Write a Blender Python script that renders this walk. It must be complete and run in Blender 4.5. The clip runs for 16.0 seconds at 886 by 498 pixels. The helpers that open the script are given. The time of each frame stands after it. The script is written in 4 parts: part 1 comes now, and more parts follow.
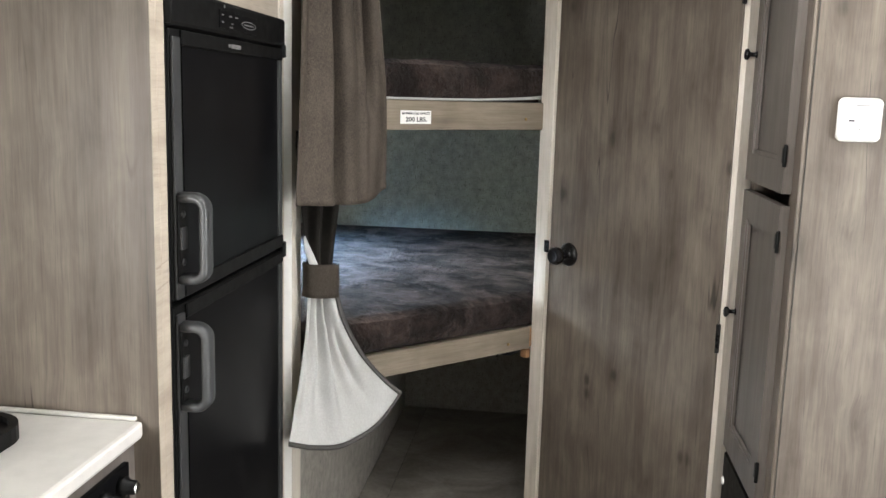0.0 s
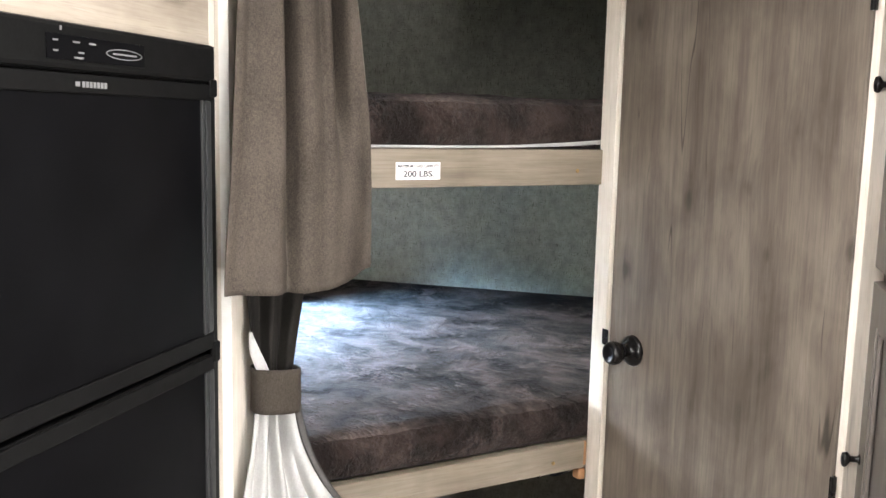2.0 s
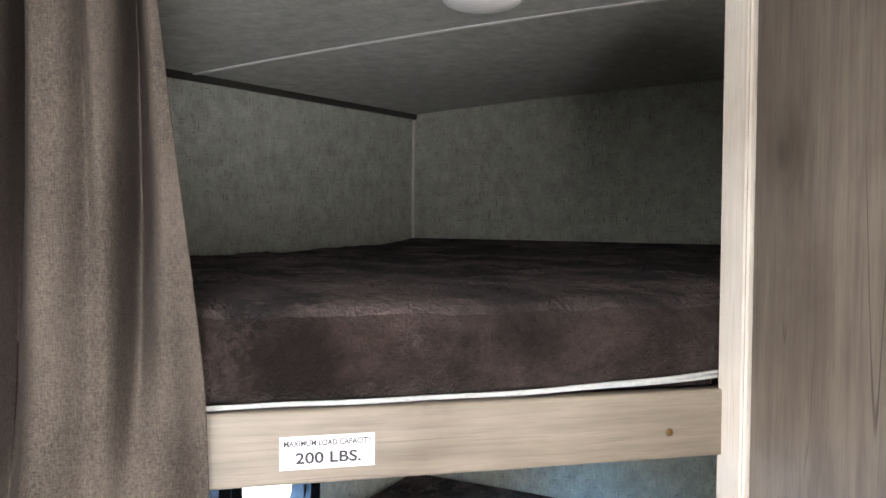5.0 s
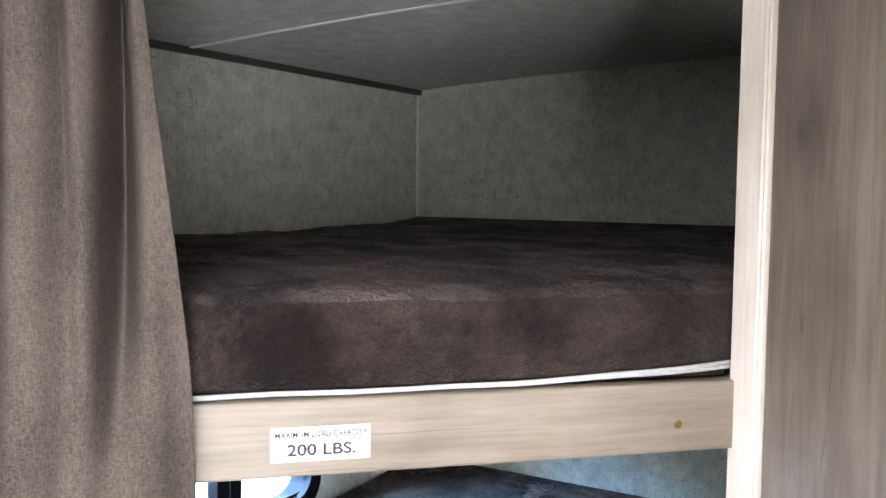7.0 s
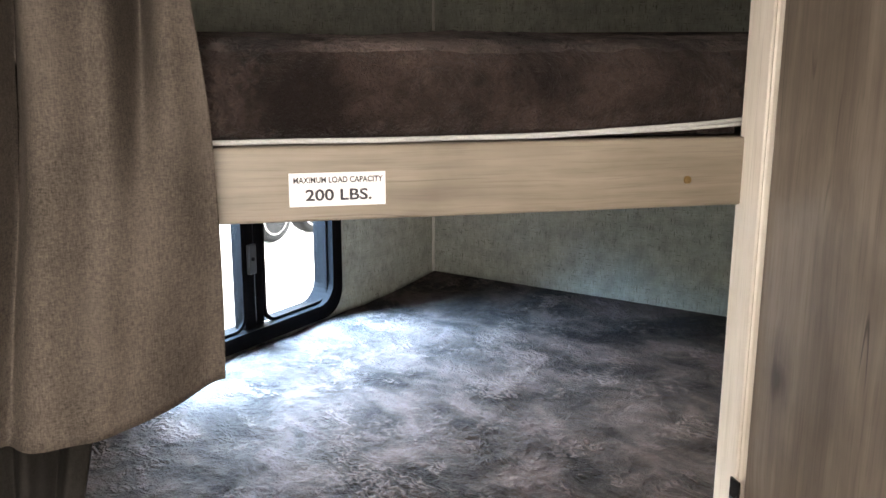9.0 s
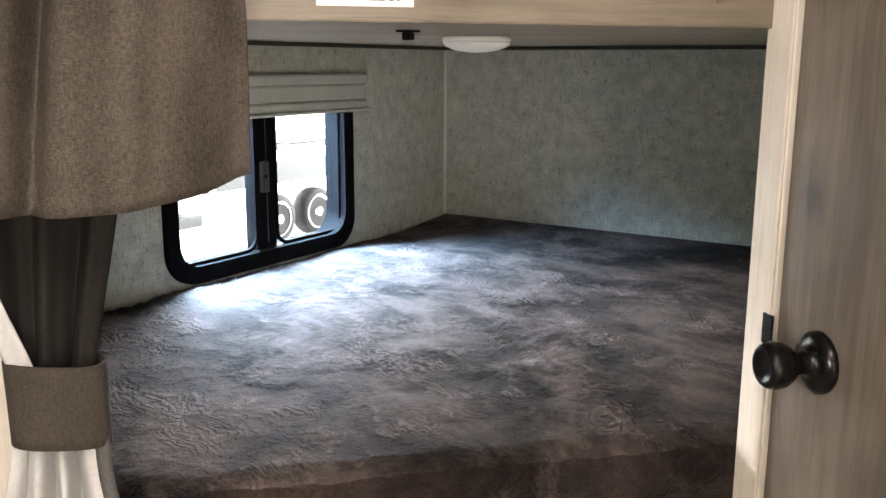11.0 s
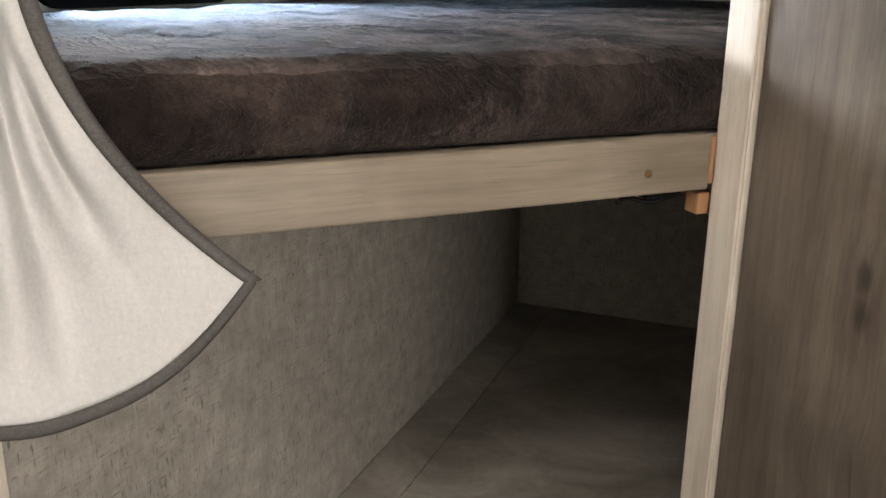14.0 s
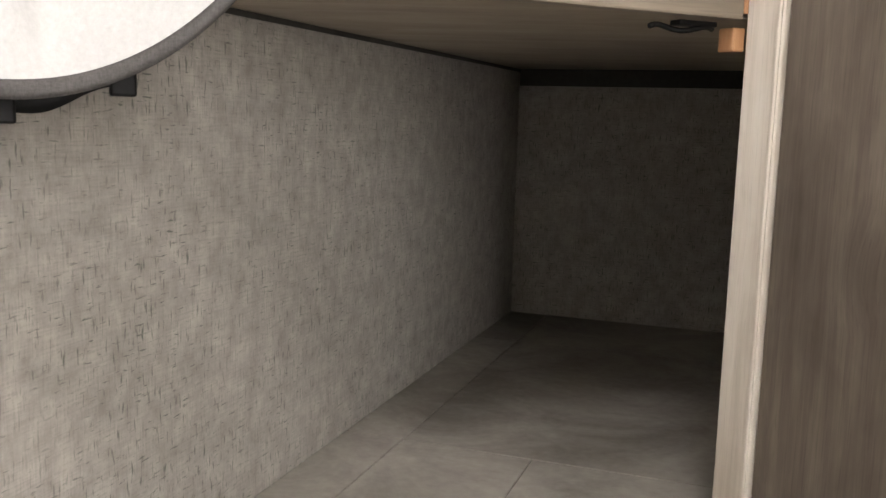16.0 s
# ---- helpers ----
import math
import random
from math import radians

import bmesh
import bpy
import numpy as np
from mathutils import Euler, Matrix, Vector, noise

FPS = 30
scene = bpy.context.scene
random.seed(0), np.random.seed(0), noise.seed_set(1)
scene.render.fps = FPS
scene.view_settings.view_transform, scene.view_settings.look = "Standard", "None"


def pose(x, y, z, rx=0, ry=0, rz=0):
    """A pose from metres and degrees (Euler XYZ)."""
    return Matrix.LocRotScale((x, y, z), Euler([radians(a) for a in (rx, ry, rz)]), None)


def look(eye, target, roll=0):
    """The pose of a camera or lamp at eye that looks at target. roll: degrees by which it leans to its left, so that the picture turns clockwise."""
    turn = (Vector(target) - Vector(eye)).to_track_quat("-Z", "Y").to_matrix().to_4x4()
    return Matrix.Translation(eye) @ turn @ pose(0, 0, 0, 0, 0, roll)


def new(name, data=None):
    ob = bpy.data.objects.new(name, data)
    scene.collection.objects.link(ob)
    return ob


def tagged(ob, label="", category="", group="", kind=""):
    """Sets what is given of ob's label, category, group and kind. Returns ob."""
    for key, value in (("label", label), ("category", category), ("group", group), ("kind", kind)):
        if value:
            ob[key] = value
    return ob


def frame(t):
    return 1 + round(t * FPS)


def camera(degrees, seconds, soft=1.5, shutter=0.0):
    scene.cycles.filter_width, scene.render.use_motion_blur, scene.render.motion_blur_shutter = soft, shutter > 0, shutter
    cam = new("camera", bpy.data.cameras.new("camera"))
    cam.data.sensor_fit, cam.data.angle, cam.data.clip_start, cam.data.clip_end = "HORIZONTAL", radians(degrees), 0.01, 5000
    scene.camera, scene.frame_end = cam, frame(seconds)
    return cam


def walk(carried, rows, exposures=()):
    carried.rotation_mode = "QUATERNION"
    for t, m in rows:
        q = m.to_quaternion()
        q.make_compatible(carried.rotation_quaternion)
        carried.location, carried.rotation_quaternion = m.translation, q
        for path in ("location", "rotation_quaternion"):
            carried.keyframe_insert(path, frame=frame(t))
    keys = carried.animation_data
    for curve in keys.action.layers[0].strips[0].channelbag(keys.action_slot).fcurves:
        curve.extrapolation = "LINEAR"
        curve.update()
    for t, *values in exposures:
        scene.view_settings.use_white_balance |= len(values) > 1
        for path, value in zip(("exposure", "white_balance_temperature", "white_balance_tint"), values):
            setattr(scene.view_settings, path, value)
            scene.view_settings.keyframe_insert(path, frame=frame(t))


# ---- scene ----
cam = camera(52.4, 16.0)
PATH = [
    (0, (0.116, -0.016, 1.62), (-0.123, 1.942, 1.29), 1.6),
    (0.5, (0.137, 0.105, 1.63), (-0.106, 2.066, 1.319), 1.3),
    (1, (0.198, 0.255, 1.643), (-0.123, 2.205, 1.333), 1.2),
    (1.5, (0.263, 0.416, 1.655), (-0.196, 2.339, 1.356), 1.5),
    (2, (0.275, 0.556, 1.662), (-0.275, 2.458, 1.382), 1.3),
    (2.5, (0.242, 0.74, 1.685), (-0.356, 2.629, 1.418), 1.4),
    (3, (0.225, 0.92, 1.716), (-0.431, 2.797, 1.493), 0.9),
    (3.5, (0.25, 1.091, 1.732), (-0.517, 2.93, 1.56), 0.6),
    (4, (0.282, 1.249, 1.761), (-0.639, 3.02, 1.638), 0.6),
    (4.5, (0.295, 1.373, 1.79), (-0.705, 3.104, 1.713), 0.1),
    (7, (0.278, 1.449, 1.799), (-0.741, 3.165, 1.667), 0.7),
    (7.5, (0.296, 1.423, 1.782), (-0.727, 3.131, 1.583), 0.6),
    (8, (0.303, 1.41, 1.761), (-0.719, 3.113, 1.497), 0.3),
    (8.5, (0.293, 1.417, 1.737), (-0.722, 3.1, 1.371), 0.5),
    (9, (0.299, 1.428, 1.703), (-0.732, 3.084, 1.261), 0.2),
    (9.5, (0.3, 1.428, 1.662), (-0.744, 3.061, 1.17), 0.1),
    (12, (0.283, 1.381, 1.456), (-0.751, 3.055, 1.097), 0.4),
    (12.5, (0.265, 1.393, 1.444), (-0.756, 3.062, 1.03), 0.1),
    (13, (0.194, 1.431, 1.375), (-0.751, 3.107, 0.831), -0.3),
    (13.5, (0.158, 1.391, 1.283), (-0.655, 3.121, 0.693), 0.5),
    (14, (0.149, 1.381, 1.177), (-0.549, 3.161, 0.591), 0.7),
    (14.5, (0.151, 1.399, 1.071), (-0.517, 3.204, 0.528), 0.7),
    (15, (0.135, 1.407, 0.963), (-0.537, 3.239, 0.524), 0.8),
    (15.5, (0.117, 1.399, 0.896), (-0.564, 3.247, 0.548), 1.4),
    (16, (0.103, 1.387, 0.863), (-0.563, 3.25, 0.566), 1.5),
]
EXPOSURES = [(0, 1.08, 6300, 10), (1.5, 1.5, 6400, 12), (3, 2.25, 6400, 13), (3.5, 2.1, 6400, 13), (4, 1.95, 6400, 14), (4.5, 2.0, 6300, 14), (7, 2.35, 6000, 16), (8, 1.92, 6400, 16),
             (9, 1.46, 7100, 16), (9.7, 1.42, 7300, 16), (12, 1.36, 7200, 17), (13, 1.32, 7100, 17), (14, 1.22, 7000, 15), (15, 1.66, 6600, 15), (16, 1.8, 6600, 15)]
walk(cam, [(t, look(eye, target, roll)) for t, eye, target, roll in PATH], EXPOSURES)


# ---- light ----
world = bpy.data.worlds.new("sky")
scene.world = world
world.use_nodes = True
wn = world.node_tree.nodes
sky = wn.new("ShaderNodeTexSky")
sky.sky_type = "NISHITA"
sky.sun_disc = False
sky.sun_elevation, sky.sun_rotation = radians(48), radians(120)
world.node_tree.links.new(sky.outputs[0], wn["Background"].inputs[0])
wn["Background"].inputs[1].default_value = 0.15

sun = new("sun", bpy.data.lights.new("sun", "SUN"))
sun.data.energy, sun.data.angle, sun.data.color = 3.5, radians(0.6), (1.0, 0.95, 0.88)
sun.matrix_world = look((0, 0, 0), (-0.38, -0.5, -0.78))


def window_light(name, eye, target, w, h, watts, colour, spread=180):
    ob = new(name, bpy.data.lights.new(name, "AREA"))
    ob.data.shape, ob.data.size, ob.data.size_y = "RECTANGLE", w, h
    ob.data.energy, ob.data.color = watts, colour
    ob.data.spread = radians(spread)
    ob.matrix_world = look(eye, target)
    return ob


DAY = (1.0, 0.97, 0.93)
window_light("daylight_entry_door", (1.43, 0.35, 1.22), (0.0, 0.95, 1.25), 0.62, 1.36, 17, DAY)
# Unseen side window, added to light the bath door and post.
window_light("daylight_kitchen_window", (-0.96, -0.40, 1.43), (0.6, 0.65, 1.20), 0.95, 0.34, 20, DAY)
# Unseen overhead source, added to light the aisle from above.
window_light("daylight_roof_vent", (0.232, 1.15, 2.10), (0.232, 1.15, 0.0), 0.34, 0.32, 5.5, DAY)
window_light("daylight_bunk_window", (-1.20, 2.69, 1.66), (-0.58, 2.69, 0.88), 0.55, 0.40, 95, (0.36, 0.65, 1.0), 125)


# ---- materials ----
class Nodes:
    """A small wrapper to write node trees in short lines."""

    def __init__(self, name):
        self.mat = bpy.data.materials.new(name)
        self.mat.use_nodes = True
        self.tree = self.mat.node_tree
        self.bsdf = self.tree.nodes["Principled BSDF"]

    def add(self, kind, **inputs):
        n = self.tree.nodes.new(kind)
        for key, value in inputs.items():
            self.put(n, key, value)
        return n

    def put(self, n, key, value):
        socket = n.inputs[int(key[1:])] if key[0] == "_" and key[1:].isdigit() else n.inputs[key.replace("_", " ")]
        if hasattr(value, "is_output"):
            self.tree.links.new(value, socket)
        else:
            socket.default_value = value

    def place(self, scale, turn=0.0):
        geo = self.add("ShaderNodeNewGeometry")
        m1 = self.add("ShaderNodeMapping", Vector=geo.outputs["Position"], Rotation=(0, 0, turn))
        m2 = self.add("ShaderNodeMapping", Vector=m1.outputs[0], Scale=scale)
        return m2.outputs[0]

    def noise(self, vec, scale=1.0, detail=4.0, rough=0.55, warp=0.0):
        n = self.add("ShaderNodeTexNoise", Vector=vec, Scale=scale, Detail=detail, Roughness=rough, Distortion=warp)
        return n.outputs["Fac"]

    def ramp(self, fac, *stops):
        n = self.add("ShaderNodeValToRGB", Fac=fac)
        e = n.color_ramp.elements
        while len(e) < len(stops):
            e.new(0.5)
        for el, (p, c) in zip(e, stops):
            el.position, el.color = p, (*c, 1) if len(c) == 3 else c
        return n.outputs[0]

    def step(self, fac, a, b):
        n = self.add("ShaderNodeMapRange", Value=fac)
        n.inputs["From Min"].default_value, n.inputs["From Max"].default_value = a, b
        return n.outputs[0]

    def mix(self, fac, a, b, blend="MIX"):
        n = self.tree.nodes.new("ShaderNodeMix")
        n.data_type, n.blend_type = "RGBA", blend
        self.put(n, "_0", fac)
        for key, value in (("_6", a), ("_7", b)):
            self.put(n, key, (*value, 1) if isinstance(value, tuple) and len(value) == 3 else value)
        return n.outputs[2]

    def math(self, op, a, b=0.0):
        n = self.tree.nodes.new("ShaderNodeMath")
        n.operation = op
        self.put(n, "_0", a)
        self.put(n, "_1", b)
        return n.outputs[0]

    def bump(self, height, strength=0.3, distance=0.002):
        n = self.add("ShaderNodeBump", Height=height, Strength=strength, Distance=distance)
        self.put(self.bsdf, "Normal", n.outputs[0])

    def out(self, colour, rough=0.5, metal=0.0, spec=0.5):
        self.put(self.bsdf, "Base_Color", (*colour, 1) if isinstance(colour, tuple) and len(colour) == 3 else colour)
        self.put(self.bsdf, "Roughness", rough)
        self.put(self.bsdf, "Metallic", metal)
        self.put(self.bsdf, "Specular_IOR_Level", spec)
        return self.mat


def wood(name, dark, mid, light, knots=0.6, along="z", turn=0.0, rough=0.45, fine=1.0):
    """Printed rustic laminate: cloudy boards, wavering grain, blurred knots and thin dark checks."""
    k = Nodes(name)
    long_axis = {"z": 2, "x": 0, "y": 1}[along]

    def sc(across, lengthwise):
        v = [across * fine] * 3
        v[long_axis] = lengthwise * fine
        return tuple(v)

    # the grain wavers a little and swerves round the knots
    vor = k.add("ShaderNodeTexVoronoi", Vector=k.place(sc(11, 6.5), turn), Scale=1.0, Randomness=1.0)
    sway = k.add("ShaderNodeTexNoise", Vector=k.place(sc(7, 2.4), turn), Scale=1.0, Detail=2.0)
    near = k.step(vor.outputs["Distance"], 0.42, 0.0)
    shift = k.add("ShaderNodeVectorMath", _0=sway.outputs["Color"], _1=(0.5, 0.5, 0.5))
    shift.operation = "SUBTRACT"
    push = k.add("ShaderNodeVectorMath", _0=shift.outputs[0])
    push.operation = "SCALE"
    k.put(push, "Scale", k.math("ADD", k.math("MULTIPLY", near, 0.055), 0.008))

    def grainy(across, lengthwise, detail, rough_, warp=0.0):
        geo = k.add("ShaderNodeNewGeometry")
        bent = k.add("ShaderNodeVectorMath", _0=geo.outputs["Position"], _1=push.outputs[0])
        m1 = k.add("ShaderNodeMapping", Vector=bent.outputs[0], Rotation=(0, 0, turn))
        m2 = k.add("ShaderNodeMapping", Vector=m1.outputs[0], Scale=sc(across, lengthwise))
        return k.noise(m2.outputs[0], 1.0, detail, rough_, warp)

    cloud = k.noise(k.place(sc(10, 6.0), turn), 1.0, 4, 0.6, 0.4)
    board = grainy(24, 1.8, 3, 0.55)
    figure = grainy(62, 4.5, 4, 0.62)
    grain = grainy(240, 8.0, 3, 0.6)
    hair = grainy(560, 16, 2, 0.6)
    mixed = k.math("ADD", k.math("ADD", k.math("MULTIPLY", cloud, 0.32), k.math("MULTIPLY", board, 0.34)),
                   k.math("ADD", k.math("MULTIPLY", figure, 0.20), k.math("MULTIPLY", grain, 0.14)))
    colour = k.ramp(mixed, (0.36, dark), (0.5, mid), (0.64, light))
    colour = k.mix(k.math("MULTIPLY", k.step(hair, 0.52, 0.72), 0.28), colour, tuple(c * 0.65 for c in dark))
    # blurred knots: a wide soft halo with a small dark heart
    ragged = k.math("ADD", vor.outputs["Distance"], k.math("MULTIPLY", k.math("SUBTRACT", figure, 0.5), 0.22))
    sparse = k.step(k.noise(k.place(sc(3.6, 3.1), turn), 1.0, 1), 0.32, 0.42)
    halo = k.math("MULTIPLY", k.step(ragged, 0.36, 0.06), sparse)
    heart = k.math("MULTIPLY", k.step(ragged, 0.145, 0.05), sparse)
    colour = k.mix(k.math("MULTIPLY", halo, 0.55 * knots), colour, tuple(c * 0.75 for c in dark))
    colour = k.mix(k.math("MULTIPLY", heart, knots), colour, tuple(c * 0.36 for c in dark))
    # hairline checks: thin lines that follow the grain for a while and stop
    line = k.math("ABSOLUTE", k.math("SUBTRACT", grainy(26, 1.5, 1, 0.4), 0.5))
    some = k.step(k.noise(k.place(sc(7, 4.0), turn), 1.0, 2), 0.57, 0.65)
    check = k.math("MULTIPLY", k.step(line, 0.010, 0.002), some)
    colour = k.mix(k.math("MULTIPLY", check, min(1, knots + 0.1)), colour, tuple(c * 0.3 for c in dark))
    k.bump(k.math("ADD", grain, k.math("MULTIPLY", hair, 0.5)), 0.10, 0.0005)
    return k.out(colour, k.math("ADD", k.math("MULTIPLY", figure, 0.25), rough - 0.12), 0.0, 0.4)


def linen(name, base, fleck, strength=0.8, flat=False):
    """Vinyl wallpaper with a coarse linen print: short dark slubs in both directions."""
    k = Nodes(name)
    geo = k.add("ShaderNodeNewGeometry")
    sep = k.add("ShaderNodeSeparateXYZ", Vector=geo.outputs["Position"])
    across = sep.outputs[0] if flat else k.math("ADD", sep.outputs[0], sep.outputs[1])
    up = sep.outputs[1] if flat else sep.outputs[2]

    def plane(a, b):
        n = k.add("ShaderNodeCombineXYZ", X=k.math("MULTIPLY", across, a), Y=k.math("MULTIPLY", up, b))
        return n.outputs[0]

    soft = k.noise(plane(30, 24), 1.0, 6, 0.72)
    weave_v = k.noise(plane(420, 26), 1.0, 2, 0.5)
    weave_h = k.noise(plane(26, 420), 1.0, 2, 0.5)
    slub_v = k.step(k.noise(plane(300, 48), 1.0, 2, 0.5), 0.60, 0.70)
    slub_h = k.step(k.noise(plane(60, 320), 1.0, 2, 0.5), 0.625, 0.71)
    patch = k.step(k.noise(plane(7, 7), 1.0, 2, 0.5), 0.28, 0.55)
    colour = k.ramp(soft, (0.32, tuple(c * 0.70 for c in base)), (0.68, tuple(min(1, c * 1.2) for c in base)))
    weave = k.math("ADD", k.math("MULTIPLY", weave_v, 0.5), k.math("MULTIPLY", weave_h, 0.5))
    colour = k.mix(k.math("MULTIPLY", k.step(weave, 0.48, 0.64), 0.5), colour, tuple(c * 0.62 for c in base))
    both = k.math("MAXIMUM", slub_v, slub_h)
    colour = k.mix(k.math("MULTIPLY", k.math("MULTIPLY", both, k.math("ADD", k.math("MULTIPLY", patch, 0.7), 0.3)), strength), colour, fleck)
    k.bump(weave, 0.15, 0.0005)
    return k.out(colour, 0.62, 0.0, 0.3)


def plush(name, dark, light, fur_depth=0.25, relief_strength=0.6, combing=0.42, tuft=62):
    """Brushed plush pile: clouds where the nap lies the other way, combed ripples and curly tufts."""
    k = Nodes(name)
    base = k.place((1, 1, 1), 0.35)
    drift = k.add("ShaderNodeTexNoise", Vector=k.place((5, 5, 5)), Scale=1.0, Detail=2.0)
    off = k.add("ShaderNodeVectorMath", _0=drift.outputs["Color"], _1=(0.12, 0.12, 0.03))
    off.operation = "MULTIPLY"
    bent = k.add("ShaderNodeVectorMath", _0=base, _1=off.outputs[0])

    def swept(scale, detail, rough, warp=0.0):
        m = k.add("ShaderNodeMapping", Vector=bent.outputs[0], Scale=scale)
        return k.noise(m.outputs[0], 1.0, detail, rough, warp)

    clouds = swept((6.5, 9, 9), 4, 0.6, 0.3)
    strokes = swept((34, 60, 50), 4, 0.65)
    pile = k.noise(base, 480, 2, 0.65)
    fluff = k.noise(base, 150, 3, 0.65, 0.4)
    nap = k.math("ADD", k.math("MULTIPLY", clouds, 0.72), k.math("ADD", k.math("MULTIPLY", strokes, 0.16), k.math("MULTIPLY", fluff, 0.12)))
    colour = k.ramp(nap, (0.42, dark), (0.50, tuple(a * 0.6 + b * 0.4 for a, b in zip(dark, light))), (0.60, light))
    colour = k.mix(k.math("MULTIPLY", k.step(pile, 0.48, 0.72), 0.35), colour, tuple(c * 0.5 for c in dark))
    colour = k.mix(k.math("MULTIPLY", k.step(fluff, 0.47, 0.66), fur_depth), colour, tuple(c * 0.5 for c in dark))
    k.put(k.bsdf, "Sheen_Weight", 0.05)
    k.put(k.bsdf, "Sheen_Roughness", 0.4)
    comb = k.add("ShaderNodeTexWave", Vector=bent.outputs[0], Scale=27.0, Distortion=10.0, Detail=2.0)
    comb.bands_direction = "Y"
    k.put(comb, "Detail_Scale", 2.2)
    k.put(comb, "Detail_Roughness", 0.6)
    combed = k.step(swept((8, 10, 10), 3, 0.6, 0.3), 0.52, 0.62)
    tufted = k.step(k.noise(k.place((9, 8, 9), 0.9), 1.0, 3, 0.6, 0.4), 0.44, 0.62)
    tufts = k.noise(base, tuft, 4, 0.66, 0.5)
    relief = k.math("ADD", k.math("MULTIPLY", comb.outputs["Fac"], k.math("MULTIPLY", combed, combing)),
                    k.math("MULTIPLY", tufts, k.math("ADD", k.math("MULTIPLY", tufted, 0.9), 0.25)))
    relief = k.math("ADD", relief, k.math("ADD", k.math("MULTIPLY", fluff, 0.42), k.math("MULTIPLY", pile, 0.16)))
    # shade painted into the relief's hollows, light onto its crests
    hollow_shade = k.math("MULTIPLY", k.step(relief, 0.72, 0.45), k.math("ADD", k.math("MULTIPLY", tufted, 0.5), 0.2))
    colour = k.mix(hollow_shade, colour, tuple(c * 0.45 for c in dark))
    crest_light = k.math("MULTIPLY", k.step(relief, 0.80, 1.05), 0.45)
    colour = k.mix(crest_light, colour, tuple(min(1, c * 1.6) for c in light))
    k.bump(relief, relief_strength, 0.018)
    return k.out(colour, 0.95, 0.0, 0.12)


def cloth(name, dark, light, weave=800):
    k = Nodes(name)
    heather_v = k.noise(k.place((weave, weave, 160)), 1.0, 3, 0.65)
    heather_h = k.noise(k.place((260, 260, weave)), 1.0, 3, 0.65)
    soft = k.noise(k.place((14, 14, 9)), 1.0, 3, 0.6)
    both = k.math("ADD", k.math("MULTIPLY", heather_v, 0.5), k.math("MULTIPLY", heather_h, 0.5))
    colour = k.ramp(k.math("ADD", k.math("MULTIPLY", both, 0.75), k.math("MULTIPLY", soft, 0.25)), (0.36, dark), (0.64, light))
    k.bump(both, 0.35, 0.0008)
    return k.out(colour, 0.9, 0.0, 0.2)


def paint(name, colour, rough=0.5, metal=0.0, spec=0.5, speckle=0.12, scale=60, bump=0.05):
    """A plain coating with slight unevenness in colour, gloss and surface."""
    k = Nodes(name)
    n = k.noise(k.place((1, 1, 1)), scale, 4, 0.6)
    c = k.ramp(n, (0.3, tuple(v * (1 - speckle) for v in colour)), (0.7, tuple(min(1, v * (1 + speckle)) for v in colour)))
    k.bump(n, bump, 0.001)
    r = k.step(k.noise(k.place((1, 1, 1)), scale * 0.2, 3), 0.2, 0.8)
    return k.out(c, k.math("ADD", k.math("MULTIPLY", r, 0.14), rough - 0.07), metal, spec)


def vinyl_floor(name):
    k = Nodes(name)
    info = k.add("ShaderNodeObjectInfo")
    a = k.noise(k.place((5, 5, 5)), 1.0, 5, 0.65, 1.0)
    b = k.noise(k.place((60, 60, 60)), 1.0, 3, 0.6)
    f = k.math("ADD", k.math("ADD", k.math("MULTIPLY", a, 0.75), k.math("MULTIPLY", b, 0.2)), k.math("MULTIPLY", info.outputs["Random"], 0.06))
    c = k.ramp(f, (0.35, (0.18, 0.163, 0.14)), (0.52, (0.29, 0.267, 0.233)), (0.7, (0.41, 0.38, 0.335)))
    k.bump(b, 0.15, 0.0006)
    return k.out(c, 0.5, 0.0, 0.35)


WOOD_DARK = wood("rustic_grey_oak", (0.064, 0.050, 0.039), (0.130, 0.105, 0.084), (0.212, 0.178, 0.145), 0.7)
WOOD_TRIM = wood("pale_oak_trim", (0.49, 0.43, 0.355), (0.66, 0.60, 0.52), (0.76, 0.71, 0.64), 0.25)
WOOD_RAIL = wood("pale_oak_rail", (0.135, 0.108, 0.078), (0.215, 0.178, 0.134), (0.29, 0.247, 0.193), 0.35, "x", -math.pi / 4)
WOOD_FRAME = wood("pale_oak_frame", (0.27, 0.225, 0.175), (0.39, 0.335, 0.27), (0.49, 0.43, 0.355), 0.3, "y")
WOOD_DOOR = wood("taupe_oak_cabinet", (0.075, 0.063, 0.054), (0.122, 0.105, 0.092), (0.165, 0.145, 0.13), 0.1)
PLY = wood("raw_plywood", (0.24, 0.20, 0.155), (0.33, 0.285, 0.225), (0.40, 0.35, 0.29), 0.2, "x", -0.3, 0.7)
RAW_PINE = wood("raw_pine", (0.30, 0.15, 0.07), (0.38, 0.20, 0.10), (0.44, 0.25, 0.13), 0.3)
LINEN = linen("grey_green_linen_wallpaper", (0.40, 0.405, 0.35), (0.11, 0.105, 0.085))
# Linen with the storage's warm, dimmer light worked into its colour.
LINEN_LIGHT_TINT = linen("linen_panel_light_tint", (0.335, 0.31, 0.275), (0.08, 0.09, 0.075), 0.8)
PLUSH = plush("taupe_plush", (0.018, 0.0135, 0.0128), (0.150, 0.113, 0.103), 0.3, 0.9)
# Same plush for the fronts, their shade worked into a darker colour.
PLUSH_SHADED = plush("taupe_plush_shaded", (0.014, 0.0094, 0.0085), (0.076, 0.052, 0.045), 0.45, 1.0, 0.06, 95)
